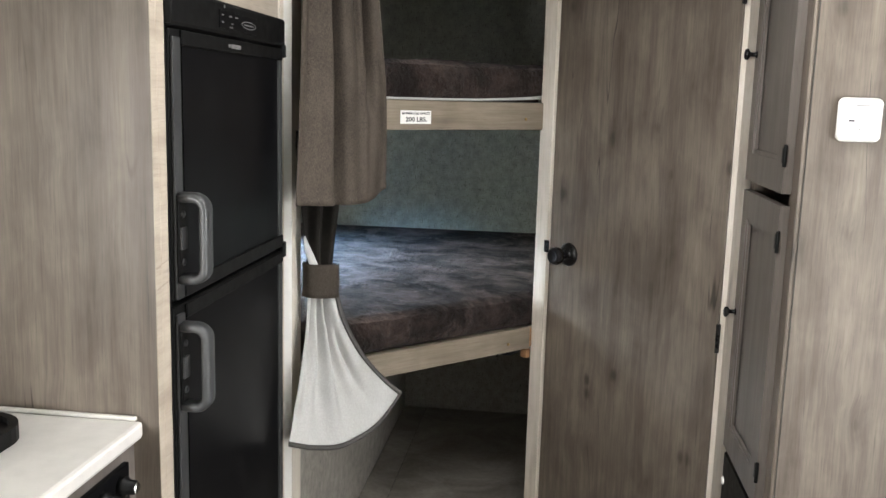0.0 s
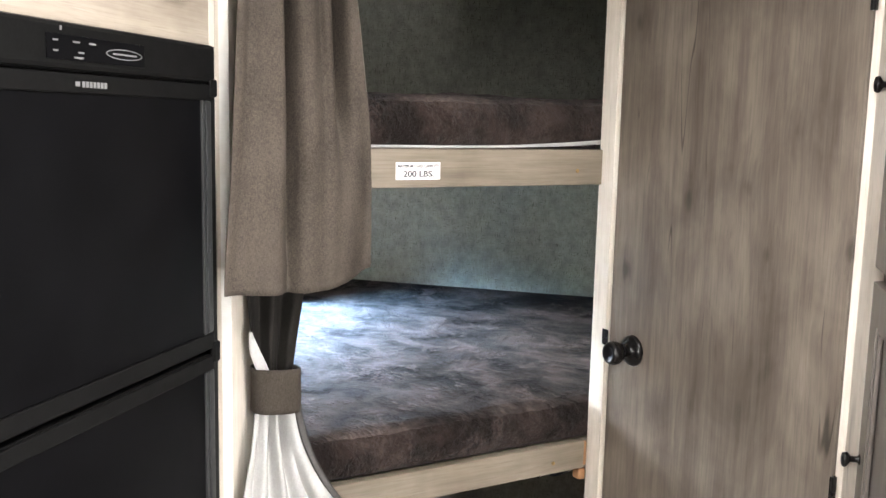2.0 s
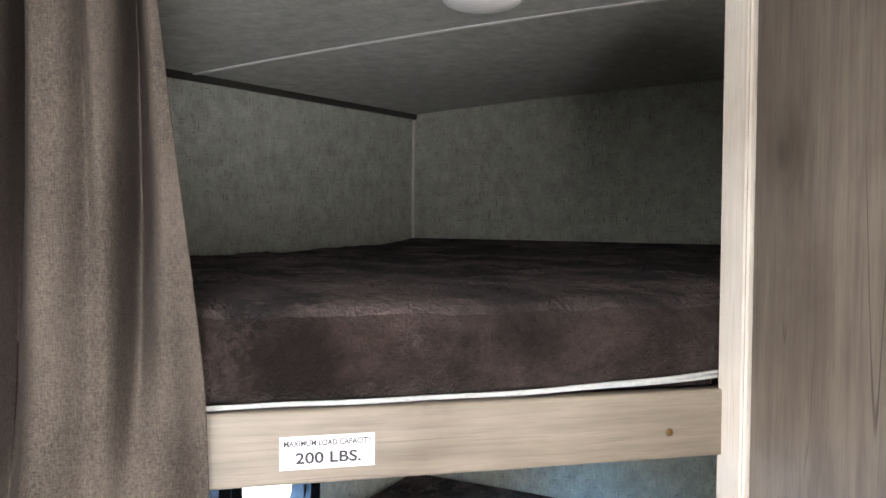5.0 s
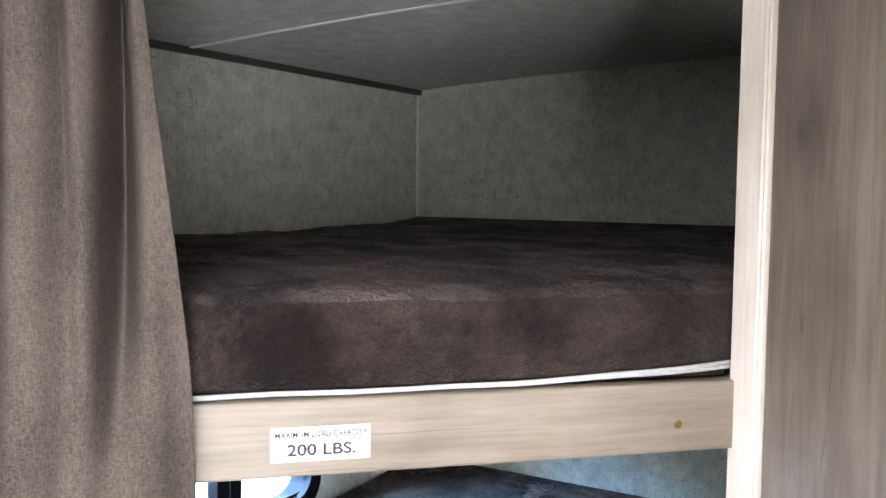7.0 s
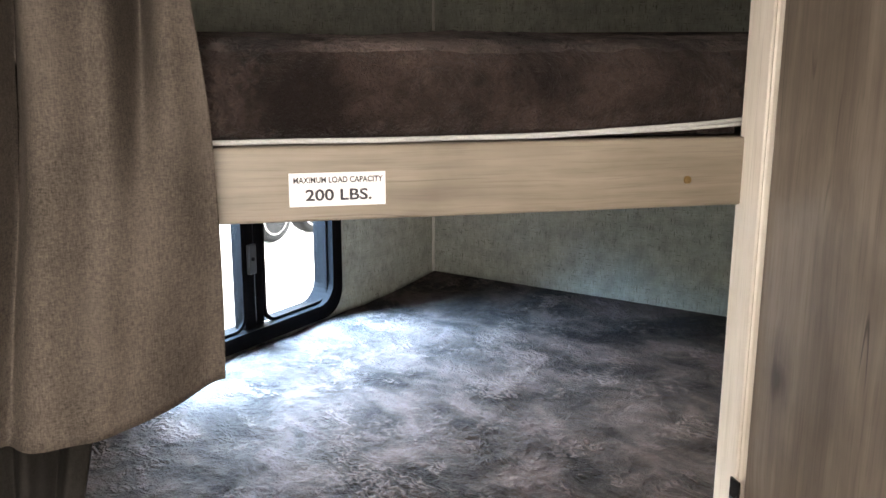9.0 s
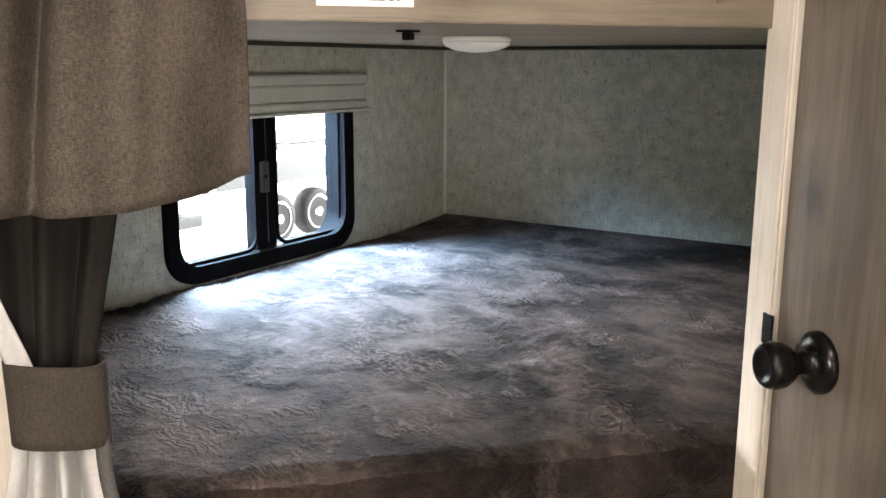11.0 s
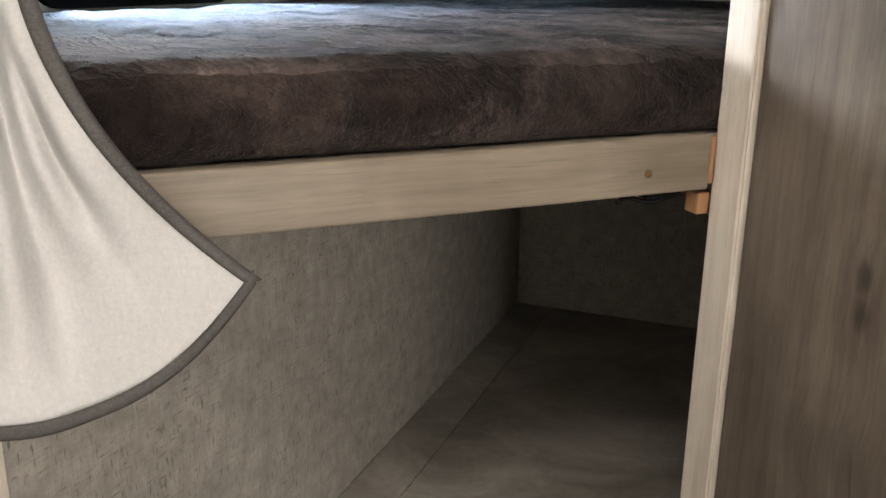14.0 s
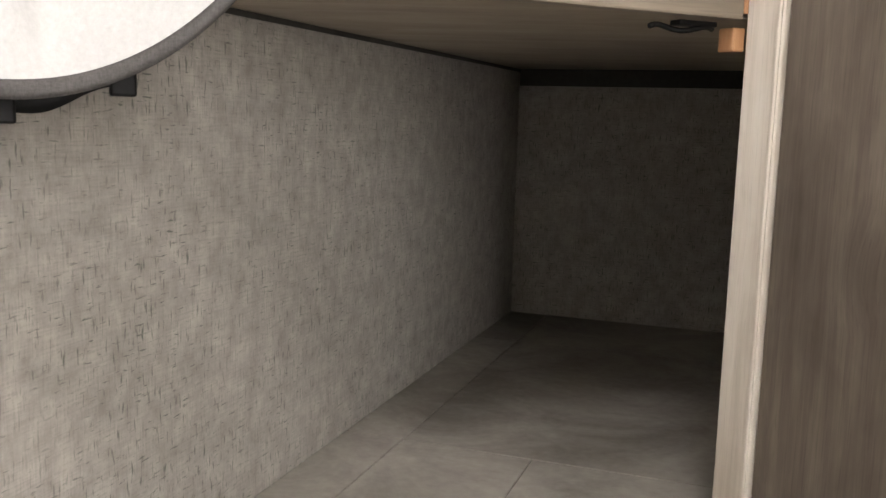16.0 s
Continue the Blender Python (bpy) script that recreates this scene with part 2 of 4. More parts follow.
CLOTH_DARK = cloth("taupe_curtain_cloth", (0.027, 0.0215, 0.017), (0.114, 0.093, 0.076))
# Several times darker than the upper curtain's taupe.
CLOTH_LOWER = cloth("dark_curtain_cloth", (0.007, 0.006, 0.005), (0.022, 0.0195, 0.017))
CLOTH_TIE = cloth("taupe_tie_cloth", (0.026, 0.021, 0.0165), (0.072, 0.059, 0.048))
CLOTH_HEM = cloth("charcoal_hem_cloth", (0.05, 0.047, 0.045), (0.10, 0.095, 0.09))
CLOTH_WHITE = cloth("white_blackout_lining", (0.40, 0.395, 0.38), (0.48, 0.475, 0.46), 300)
PIPING = cloth("pale_grey_piping", (0.36, 0.36, 0.345), (0.52, 0.52, 0.50), 600)
SHADE = cloth("pleated_shade_cloth", (0.30, 0.31, 0.265), (0.42, 0.43, 0.38), 500)
BLACK_GLOSS = paint("black_fridge_panel", (0.004, 0.004, 0.0045), 0.34, 0, 0.06, 0.2, 12, 0.01)
BLACK_TRIM = paint("black_moulded_plastic", (0.006, 0.006, 0.006), 0.48, 0, 0.12, 0.2, 200, 0.12)
GREY_TRIM = paint("dark_grey_metal_trim", (0.075, 0.077, 0.079), 0.34, 0.6, 0.4, 0.1, 60, 0.03)
GREY_PLASTIC = paint("grey_handle_plastic", (0.045, 0.0465, 0.048), 0.40, 0.15, 0.5, 0.1, 150, 0.05)
BRONZE = paint("dark_bronze_metal", (0.005, 0.0045, 0.0045), 0.27, 0.1, 0.35, 0.2, 90, 0.03)
BLACK_FRAME = paint("black_window_frame", (0.004, 0.004, 0.0045), 0.85, 0, 0.02, 0.2, 90, 0.05)
CHROME = paint("chrome", (0.65, 0.65, 0.65), 0.16, 1.0, 0.5, 0.05, 40, 0.01)
WHITE_PLASTIC = paint("white_plastic", (0.80, 0.79, 0.76), 0.42, 0, 0.5, 0.03, 60, 0.03)
COUNTER = paint("white_laminate_counter", (0.60, 0.575, 0.545), 0.35, 0, 0.5, 0.06, 30, 0.02)
CEILING = linen("pale_grey_ceiling_vinyl", (0.50, 0.50, 0.455), (0.24, 0.235, 0.20), 0.45, True)
WALL_PLAIN = paint("cream_wall_board", (0.60, 0.575, 0.52), 0.6, 0, 0.3, 0.06, 14, 0.04)
DARK_SEAL_GAP = paint("dark_brown_seal_and_gap", (0.035, 0.033, 0.028), 0.6, 0, 0.3, 0.2, 90, 0.1)
PAPER = paint("white_sticker_paper", (0.78, 0.77, 0.75), 0.5, 0, 0.4, 0.03, 100, 0.02)
INK = paint("dark_grey_ink", (0.04, 0.038, 0.045), 0.6, 0, 0.3, 0.2, 200, 0.0)
SILVER_INK = paint("silver_print", (0.26, 0.26, 0.26), 0.4, 0.3, 0.5, 0.1, 200, 0.0)
FLOOR = vinyl_floor("stone_look_vinyl")
GRAVEL = paint("pale_gravel", (0.50, 0.48, 0.45), 0.9, 0, 0.2, 0.25, 9, 0.5)
WHITE_BODY = paint("white_fibreglass", (0.78, 0.78, 0.77), 0.35, 0, 0.5, 0.04, 3, 0.01)
RUBBER = paint("tyre_rubber", (0.012, 0.012, 0.013), 0.8, 0, 0.3, 0.3, 60, 0.2)
DARK_STEEL = paint("dark_painted_steel", (0.032, 0.034, 0.036), 0.5, 0.2, 0.5, 0.3, 20, 0.1)
RED_LENS = paint("red_lens", (0.55, 0.02, 0.02), 0.2, 0, 0.5, 0.05, 30, 0.0)
BRASS = paint("brass_screw", (0.30, 0.20, 0.09), 0.35, 0.9, 0.5, 0.2, 200, 0.0)


def glass():
    k = Nodes("window_glass")
    t = k.add("ShaderNodeBsdfTransparent", Color=(0.93, 0.95, 0.95, 1))
    g = k.add("ShaderNodeBsdfGlossy", Roughness=0.03)
    f = k.add("ShaderNodeLayerWeight", Blend=0.5)
    gloss = k.math("ADD", k.math("MULTIPLY", k.math("POWER", f.outputs["Facing"], 5.0), 0.7), 0.04)
    m = k.add("ShaderNodeMixShader", _0=gloss, _1=t.outputs[0], _2=g.outputs[0])
    k.tree.links.new(m.outputs[0], k.tree.nodes["Material Output"].inputs[0])
    return k.mat


GLASS = glass()


# ---- mesh helpers ----
def base_of(ob):
    return ob.matrix_basis.translation + (base_of(ob.parent) if ob.parent else Vector())


def thing(name, at, label, category, group="", kind=""):
    ob = new(name)
    ob.empty_display_size = 0.05
    ob.location = at
    return tagged(ob, label, category, group, kind)


def mesh_of(name, bm, material, smooth=False):
    me = bpy.data.meshes.new(name)
    bm.to_mesh(me)
    bm.free()
    me.materials.append(material)
    for p in me.polygons:
        p.use_smooth = smooth
    return me


def part(name, bm, material, parent, label="", smooth=False):
    """One mesh, given in world coordinates, under a thing or part."""
    bmesh.ops.translate(bm, verts=bm.verts, vec=-base_of(parent))
    ob = new(name, mesh_of(name, bm, material, smooth))
    ob.parent = parent
    return tagged(ob, label)


def single(name, bm, material, at, label, category="", kind="", smooth=False, group=""):
    bmesh.ops.translate(bm, verts=bm.verts, vec=-Vector(at))
    ob = new(name, mesh_of(name, bm, material, smooth))
    ob.location = at
    return tagged(ob, label, category, group, kind)


ID = Matrix.Identity(3)
DIAG = Matrix(((0.70711, -0.70711, 0), (0.70711, 0.70711, 0), (0, 0, 1)))       # x along the bunk rail
DOORM = Matrix(((0.70711, 0.70711, 0), (-0.70711, 0.70711, 0), (0, 0, 1)))      # x along the bath door


def block(bm, centre, size, rot=ID, bevel=0.0, seg=2):
    """A box with its edges rounded, added to bm."""
    made = bmesh.ops.create_cube(bm, size=1.0)["verts"]
    m = Matrix.Translation(centre) @ rot.to_4x4() @ Matrix.Diagonal((*size, 1))
    bmesh.ops.transform(bm, matrix=m, verts=made)
    if bevel > 0:
        edges = list({e for v in made for e in v.link_edges})
        bmesh.ops.bevel(bm, geom=edges, offset=bevel, segments=seg, profile=0.5, affect="EDGES")
    return bm


def boxed(centre, size, rot=ID, bevel=0.0, seg=2):
    return block(bmesh.new(), centre, size, rot, bevel, seg)


def span(x0, x1, y0, y1, z0, z1, bevel=0.0, bm=None):
    return block(bm or bmesh.new(), ((x0 + x1) / 2, (y0 + y1) / 2, (z0 + z1) / 2), (x1 - x0, y1 - y0, z1 - z0), ID, bevel)


def lathe(profile, origin, axis, seg=28, bm=None):
    """Turned shape: profile of (radius, height) along axis from origin."""
    bm = bm or bmesh.new()
    rot = Vector((0, 0, 1)).rotation_difference(Vector(axis)).to_matrix()
    rings = []
    for r, h in profile:
        ring = []
        for i in range(seg):
            a = 2 * math.pi * i / seg
            ring.append(bm.verts.new(Vector(origin) + rot @ Vector((r * math.cos(a), r * math.sin(a), h))))
        rings.append(ring)
    for a, b in zip(rings, rings[1:]):
        for i in range(seg):
            bm.faces.new((a[i], a[(i + 1) % seg], b[(i + 1) % seg], b[i]))
    bm.faces.new(list(reversed(rings[0])))
    bm.faces.new(rings[-1])
    bmesh.ops.recalc_face_normals(bm, faces=bm.faces)
    return bm


def tube(points, radius, seg=10, bm=None, flat=1.0):
    """A bent bar through the points."""
    bm = bm or bmesh.new()
    pts = [Vector(p) for p in points]
    rings = []
    for i, p in enumerate(pts):
        d = (pts[min(i + 1, len(pts) - 1)] - pts[max(i - 1, 0)]).normalized()
        side = d.cross(Vector((0, 0, 1)))
        side = side.normalized() if side.length > 0.05 else Vector((0, 1, 0))
        up = side.cross(d).normalized()
        rings.append([bm.verts.new(p + side * math.cos(2 * math.pi * j / seg) * radius * flat + up * math.sin(2 * math.pi * j / seg) * radius)
                      for j in range(seg)])
    for a, b in zip(rings, rings[1:]):
        for j in range(seg):
            bm.faces.new((a[j], a[(j + 1) % seg], b[(j + 1) % seg], b[j]))
    bm.faces.new(rings[0])
    bm.faces.new(rings[-1])
    bmesh.ops.recalc_face_normals(bm, faces=bm.faces)
    return bm


def sheet(rows, thick=0.0):
    """A surface through rows of points; with thickness, both faces and a rim."""
    bm = bmesh.new()
    grid = [[bm.verts.new(p) for p in r] for r in rows]
    for a, b in zip(grid, grid[1:]):
        for i in range(len(a) - 1):
            bm.faces.new((a[i], a[i + 1], b[i + 1], b[i]))
    bmesh.ops.recalc_face_normals(bm, faces=bm.faces)
    if thick:
        bmesh.ops.solidify(bm, geom=list(bm.faces), thickness=thick)
    return bm


def ring_plate(outer, inner, depth, origin, ax, ay, az):
    """A flat frame between two rounded outlines (lists of u, v), extruded by depth along az."""
    bm = bmesh.new()
    o, ax, ay, az = Vector(origin), Vector(ax), Vector(ay), Vector(az)

    def loop(pts, h):
        return [bm.verts.new(o + ax * u + ay * v + az * h) for u, v in pts]

    a, b, c, d = loop(outer, 0), loop(inner, 0), loop(outer, depth), loop(inner, depth)
    n = len(outer)
    for i in range(n):
        j = (i + 1) % n
        bm.faces.new((a[i], a[j], b[j], b[i]))
        bm.faces.new((c[i], d[i], d[j], c[j]))
        bm.faces.new((a[i], c[i], c[j], a[j]))
        bm.faces.new((b[i], b[j], d[j], d[i]))
    bmesh.ops.recalc_face_normals(bm, faces=bm.faces)
    return bm


def rounded(u0, u1, v0, v1, r, seg=7):
    pts = []
    for cu, cv, a0 in ((u1 - r, v1 - r, 0), (u0 + r, v1 - r, 90), (u0 + r, v0 + r, 180), (u1 - r, v0 + r, 270)):
        for i in range(seg + 1):
            a = radians(a0 + 90 * i / seg)
            pts.append((cu + r * math.cos(a), cv + r * math.sin(a)))
    return pts


def prism(outline, z0, z1):
    """A plan outline (x, y) raised from z0 to z1."""
    bm = bmesh.new()
    lo = [bm.verts.new((x, y, z0)) for x, y in outline]
    hi = [bm.verts.new((x, y, z1)) for x, y in outline]
    n = len(outline)
    bm.faces.new(list(reversed(lo)))
    bm.faces.new(hi)
    for i in range(n):
        bm.faces.new((lo[i], lo[(i + 1) % n], hi[(i + 1) % n], hi[i]))
    bmesh.ops.recalc_face_normals(bm, faces=bm.faces)
    return bm


def lettering(text, height, origin, ax, ay, width=None):
    """Flat letters from the built-in font, laid out from the lower left corner."""
    cu = bpy.data.curves.new("lettering", "FONT")
    cu.body, cu.size, cu.extrude, cu.offset = text, height * 1.35, 0.0002, height * 0.03
    tmp = new("lettering_source", cu)
    me = bpy.data.meshes.new_from_object(tmp.evaluated_get(bpy.context.evaluated_depsgraph_get()))
    bpy.data.objects.remove(tmp)
    bm = bmesh.new()
    bm.from_mesh(me)
    xs = [v.co.x for v in bm.verts]
    k = width / (max(xs) - min(xs)) if width else 1.0
    lo = min(xs)
    o, ax, ay = Vector(origin), Vector(ax), Vector(ay)
    az = ax.cross(ay)
    for v in bm.verts:
        v.co = o + ax * (v.co.x - lo) * k + ay * v.co.y + az * v.co.z
    return bm


# ---- plan ----
XW, XR, YB, YF = -0.935, 1.40, 3.36, -3.20      # inner faces of the trailer's walls
RO, RA, RN = Vector((-0.435, 1.84, 0)), Vector((0.70711, 0.70711, 0)), Vector((0.70711, -0.70711, 0))
DO, DA, DN = Vector((0.110, 2.327, 0)), Vector((0.70711, -0.70711, 0)), Vector((-0.70711, -0.70711, 0))
ZF = 0.418                                       # raised floor under the bunks


def rail_pt(s, off, z):
    return RO + RA * s + RN * off + Vector((0, 0, z))


def door_pt(s, off, z):
    return DO + DA * s + DN * off + Vector((0, 0, z))


def front_y(x, back=0.0):
    """The bunks' front edge in plan: square behind the fridge cabinet, then diagonal."""
    return max(1.885, x + 2.275 + back * 1.414)


# ---- structure ----
# outer side wall with the bunk window's opening
WY0, WY1, WZ0, WZ1 = 2.455, 2.940, 1.140, 1.455
bm = span(XW - 0.04, XW, YF, -0.90, -0.05, 2.12)
span(XW - 0.04, XW, 0.10, WY0, -0.05, 2.12, 0, bm)
# opening added for the unseen side daylight lamp
span(XW - 0.04, XW, -0.90, 0.10, -0.05, 1.25, 0, bm)
span(XW - 0.04, XW, -0.90, 0.10, 1.61, 2.12, 0, bm)
span(XW - 0.04, XW, WY1, YB + 0.04, -0.05, 2.12, 0, bm)
span(XW - 0.04, XW, WY0, WY1, -0.05, WZ0, 0, bm)
span(XW - 0.04, XW, WY0, WY1, WZ1, 2.12, 0, bm)
single("wall_window_side", bm, LINEN, (XW, 2.5, 0), "grey-green linen wallpaper on the trailer's side wall", "wall", "structure")
bm = span(XW, XR, YB, YB + 0.04, -0.05, 2.12)
single("wall_back", bm, LINEN, (0, YB, 0), "grey-green linen wallpaper on the trailer's back wall", "wall", "structure")
bm = span(XR, XR + 0.04, YF, 0.03, -0.05, 2.12)
span(XR, XR + 0.04, 0.67, YB + 0.04, -0.05, 2.12, 0, bm)
span(XR, XR + 0.04, 0.03, 0.67, 1.92, 2.12, 0, bm)
single("wall_entry_side", bm, WALL_PLAIN, (XR, 0, 0), "plain cream wall with the open entry doorway", "wall", "structure")
bm = span(XW - 0.04, XR + 0.04, YF - 0.04, YF, -0.05, 2.12)
single("wall_front", bm, WALL_PLAIN, (0, YF, 0), "plain cream end wall of the trailer", "wall", "structure")
single("floor", span(XW - 0.04, XR + 0.04, YF, YB, -0.05, 0.0), FLOOR, (0, 0, 0), "grey stone-look vinyl floor of the aisle", "floor", "structure")

# slightly bowed ceiling in two sheets, with a batten over the joint
bm = bmesh.new()
xs = [XW + (XR - XW) * i / 12 for i in range(13)]


def roof_z(x):
    return 2.084 - 0.041 * ((x - 0.23) / 1.165) ** 2


for y0, y1 in ((YF, 0.97), (0.97, 1.33), (1.33, 2.5955), (2.5975, YB)):
    lo = [[bm.verts.new((x, y, roof_z(x))) for x in xs] for y in (y0, y1)]
    hi = [[bm.verts.new((x, y, roof_z(x) + 0.03)) for x in xs] for y in (y0, y1)]
    for i in range(12):
        if y0 == 0.97 and i in (5, 6):      # hole added for the unseen overhead lamp
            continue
        bm.faces.new((lo[0][i], lo[0][i + 1], lo[1][i + 1], lo[1][i]))
        bm.faces.new((hi[0][i], hi[1][i], hi[1][i + 1], hi[0][i + 1]))
        bm.faces.new((lo[0][i], hi[0][i], hi[0][i + 1], lo[0][i + 1]))
        bm.faces.new((lo[1][i], lo[1][i + 1], hi[1][i + 1], hi[1][i]))
bmesh.ops.recalc_face_normals(bm, faces=bm.faces)
single("ceiling", bm, CEILING, (0, 0, 2.08), "pale grey vinyl ceiling panels with a joint", "ceiling", "structure")
bm = sheet([[(x, y, roof_z(x) - 0.0015) for x in xs[:8]] for y in (2.591, 2.602)], 0.0012)
single("trim_ceiling_joint", bm, WHITE_PLASTIC, (0, 2.6, 2.07), "thin white strip over the ceiling joint", "trim", "structure")
single("trim_ceiling_side", span(XW + 0.0005, XW + 0.014, 1.90, YB - 0.002, 2.031, 2.044, 0.003), DARK_SEAL_GAP, (XW, 2.5, 2.03), "dark seal strip between side wall and ceiling", "trim", "structure")
single("trim_corner", span(XW + 0.0005, XW + 0.007, YB - 0.007, YB - 0.0005, 1.02, 2.03, 0.002), WALL_PLAIN, (XW, YB, 1.5), "pale bead in the bunk's inside corner", "trim", "structure")
bm = span(XW + 0.002, 0.095, YB - 0.010, YB - 0.001, 1.541, 1.549, 0.002)
span(XW + 0.001, XW + 0.010, 1.92, YB - 0.012, 1.541, 1.549, 0.002, bm)
single("trim_under_upper_bunk", bm, DARK_SEAL_GAP, (XW, YB, 1.54), "dark strip where the upper bunk meets the walls", "trim", "structure")

# partition behind the fridge, bath partition beside the bunks
single("wall_behind_fridge", span(XW, -0.437, 1.862, 1.878, 0, 2.05), LINEN, (-0.7, 1.87, 0), "linen-papered back of the fridge cabinet", "wall", "structure")
single("wall_bath_partition", prism([(0.078, 2.352), (0.112, 2.395), (0.112, YB), (0.097, YB), (0.097, 2.40)], 0, 2.06), LINEN, (0.1, 2.9, 0), "linen-papered bath partition beside the bunks", "wall", "structure")

# raised floor under the bunks, its riser, the side panel and the back panel
edge = [(-0.43, 1.90), (0.09, 2.415), (0.09, YB), (-0.43, YB)]
floor_under = single("floor_under_bunk", prism(edge, ZF - 0.03, ZF - 0.002), DARK_SEAL_GAP, (-0.2, 2.8, ZF), "dark joints between stone-look vinyl tiles", "floor", "structure")
bm = boxed(rail_pt(0.38, -0.052, ZF / 2 - 0.008), (0.74, 0.012, ZF - 0.03), DIAG)
single("riser_under_bunk", bm, WOOD_TRIM, rail_pt(0.38, -0.05, 0), "pale wood riser below the bunk storage", "wall", "structure")
single("wall_under_bunk_side", span(-0.446, -0.43, 1.862, YB - 0.001, 0.0, 0.9645), LINEN_LIGHT_TINT, (-0.43, 2.6, 0), "linen panel beside the bunk storage, warm light in its colour", "wall", "structure")
single("wall_under_bunk_back", span(-0.4295, 0.0965, YB - 0.008, YB - 0.001, ZF - 0.002, 0.928), LINEN_LIGHT_TINT, (-0.2, YB, ZF), "linen panel at the back of the storage, warm light in its colour", "wall", "structure")
# The shaded recess over the back panel, put in as a dark strip.
single("trim_dark_ledger", span(-0.4295, 0.0965, YB - 0.005, YB - 0.0005, 0.929, 0.975), DARK_SEAL_GAP, (-0.2, YB, 0.93), "dark strip painting the shaded gap above the back panel", "trim", "structure")

single("trim_under_deck", span(-0.4292, -0.4262, 1.92, YB - 0.010, 0.9585, 0.9648), DARK_SEAL_GAP, (-0.428, 2.6, 0.96), "dark strip between side panel and bunk deck", "trim", "structure")

# ---- bunk beds ----
NC, NR = 270, 320


def nap(x, y, seed):
    """Pile relief on the top: tufts in patches and soft swirls."""
    wx, wy = noise.noise(Vector((x * 3, y * 3, seed + 20))), noise.noise(Vector((x * 3, y * 3, seed + 30)))
    tufted = 0.25 + 0.75 * min(1, max(0, noise.noise(Vector((x * 7, y * 6, seed + 13))) * 3 + 0.3))
    tufts = (0.0026 * noise.noise(Vector((x * 60 + wx, y * 52 + wy, seed + 1))) + 0.0018 * noise.noise(Vector((x * 120, y * 105, seed + 2)))) * tufted
    swirl = 0.0022 * noise.noise(Vector((x * 14 + 2 * wx, y * 24 + 2 * wy, seed + 7)))
    return tufts + swirl


def mattress_rows(zb, zt, inset, seed, lift=0.0):
    """Rounded slab that follows the bunk's plan, with soft dents on top."""
    cols = [XW + 0.012 + (0.088 - XW - 0.012) * i / NC for i in range(NC + 1)]
    prof = [(0.012, zb), (0.002, zb + 0.006), (-0.001, zb + 0.016), (-0.003, zb + (zt - zb) * 0.35), (-0.004, zb + (zt - zb) * 0.52), (0.0, zt - 0.034), (0.002, zt - 0.027), (0.005, zt - 0.021), (0.009, zt - 0.015), (0.015, zt - 0.011), (0.024, zt - 0.007), (0.034, zt - 0.004)]
    rows = []
    for off, z in prof:
        row = []
        for x in cols:
            wob = noise.noise(Vector((x * 9, z * 14, seed))) * 0.006 + noise.noise(Vector((x * 30, z * 40, seed))) * 0.003 + noise.noise(Vector((x * 85, z * 85, seed))) * 0.0032
            zz = z + lift * max(0.0, (x + 0.12) / 0.2) ** 2 * max(0, (zt - z) / (zt - zb))
            if z > zt - 0.03:
                zz += noise.noise(Vector((x * 70, off * 90, seed + 4))) * 0.004 + noise.noise(Vector((x * 16, off * 30, seed + 8))) * 0.004
            row.append(Vector((x, front_y(x, inset) + off * 1.414 + wob, zz)))
        rows.append(row)
    for j in range(1, NR + 1):
        row = []
        for x in cols:
            y0 = front_y(x, inset) + 0.034 * 1.414
            y = y0 + (YB - 0.014 - y0) * j / NR
            d = 0.0055 * noise.noise(Vector((x * 5, y * 5, seed))) + 0.003 * noise.noise(Vector((x * 17, y * 12, seed + 3))) + nap(x, y, seed)
            row.append(Vector((x, y, zt - 0.004 + d * min(1, j / 24) * min(1, (NR - j) / 30) + 0.007 * (1 - math.exp(-j / 30)) + 0.018 * max(0, (y - YB + 0.30) / 0.30) ** 2)))
        rows.append(row)
    return rows


def bunk(name, z_rail0, z_rail1, z_deck, deck_label, rail_end, screw_s):
    ob = thing(name, rail_pt(0.3, -0.3, z_deck), "built-in corner bunk with a pale oak front rail", "bunk")
    deck_top = z_rail1 + 0.001
    inner = [(XW + 0.002, 1.882), (-0.428, 1.882), (-0.413, front_y(-0.413, 0.0175)), (0.072, front_y(0.072, 0.0175)), (0.094, 2.42), (0.094, YB - 0.0125), (XW + 0.002, YB - 0.0125)]
    part("deck", prism(inner, z_deck, deck_top - 0.004), PLY, ob, deck_label)
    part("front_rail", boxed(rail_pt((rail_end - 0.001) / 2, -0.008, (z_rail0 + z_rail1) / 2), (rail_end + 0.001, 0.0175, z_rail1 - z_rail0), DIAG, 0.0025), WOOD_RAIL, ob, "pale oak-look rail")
    part("screw", lathe([(0.0042, 0), (0.0038, 0.0015), (0.0015, 0.0019)], rail_pt(screw_s, 0.0005, (z_rail0 + z_rail1) / 2 - 0.007), RN, 12), BRASS, ob, "brass screw")
    return ob


bunk("upper_bunk", 1.546, 1.6145, 1.5495, "pale underside board", 0.727, 0.665)
bunk("lower_bunk", 0.9625, 1.0215, 0.9655, "plywood underside", 0.713, 0.636)



def mattress(name, rows, at, label):
    ob = thing(name, at, label, "mattress")
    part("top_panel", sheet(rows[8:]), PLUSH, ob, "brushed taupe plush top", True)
    part("front_panel", sheet(rows[:9]), PLUSH_SHADED, ob, "taupe plush front, darkened for its shade", True)
    return ob


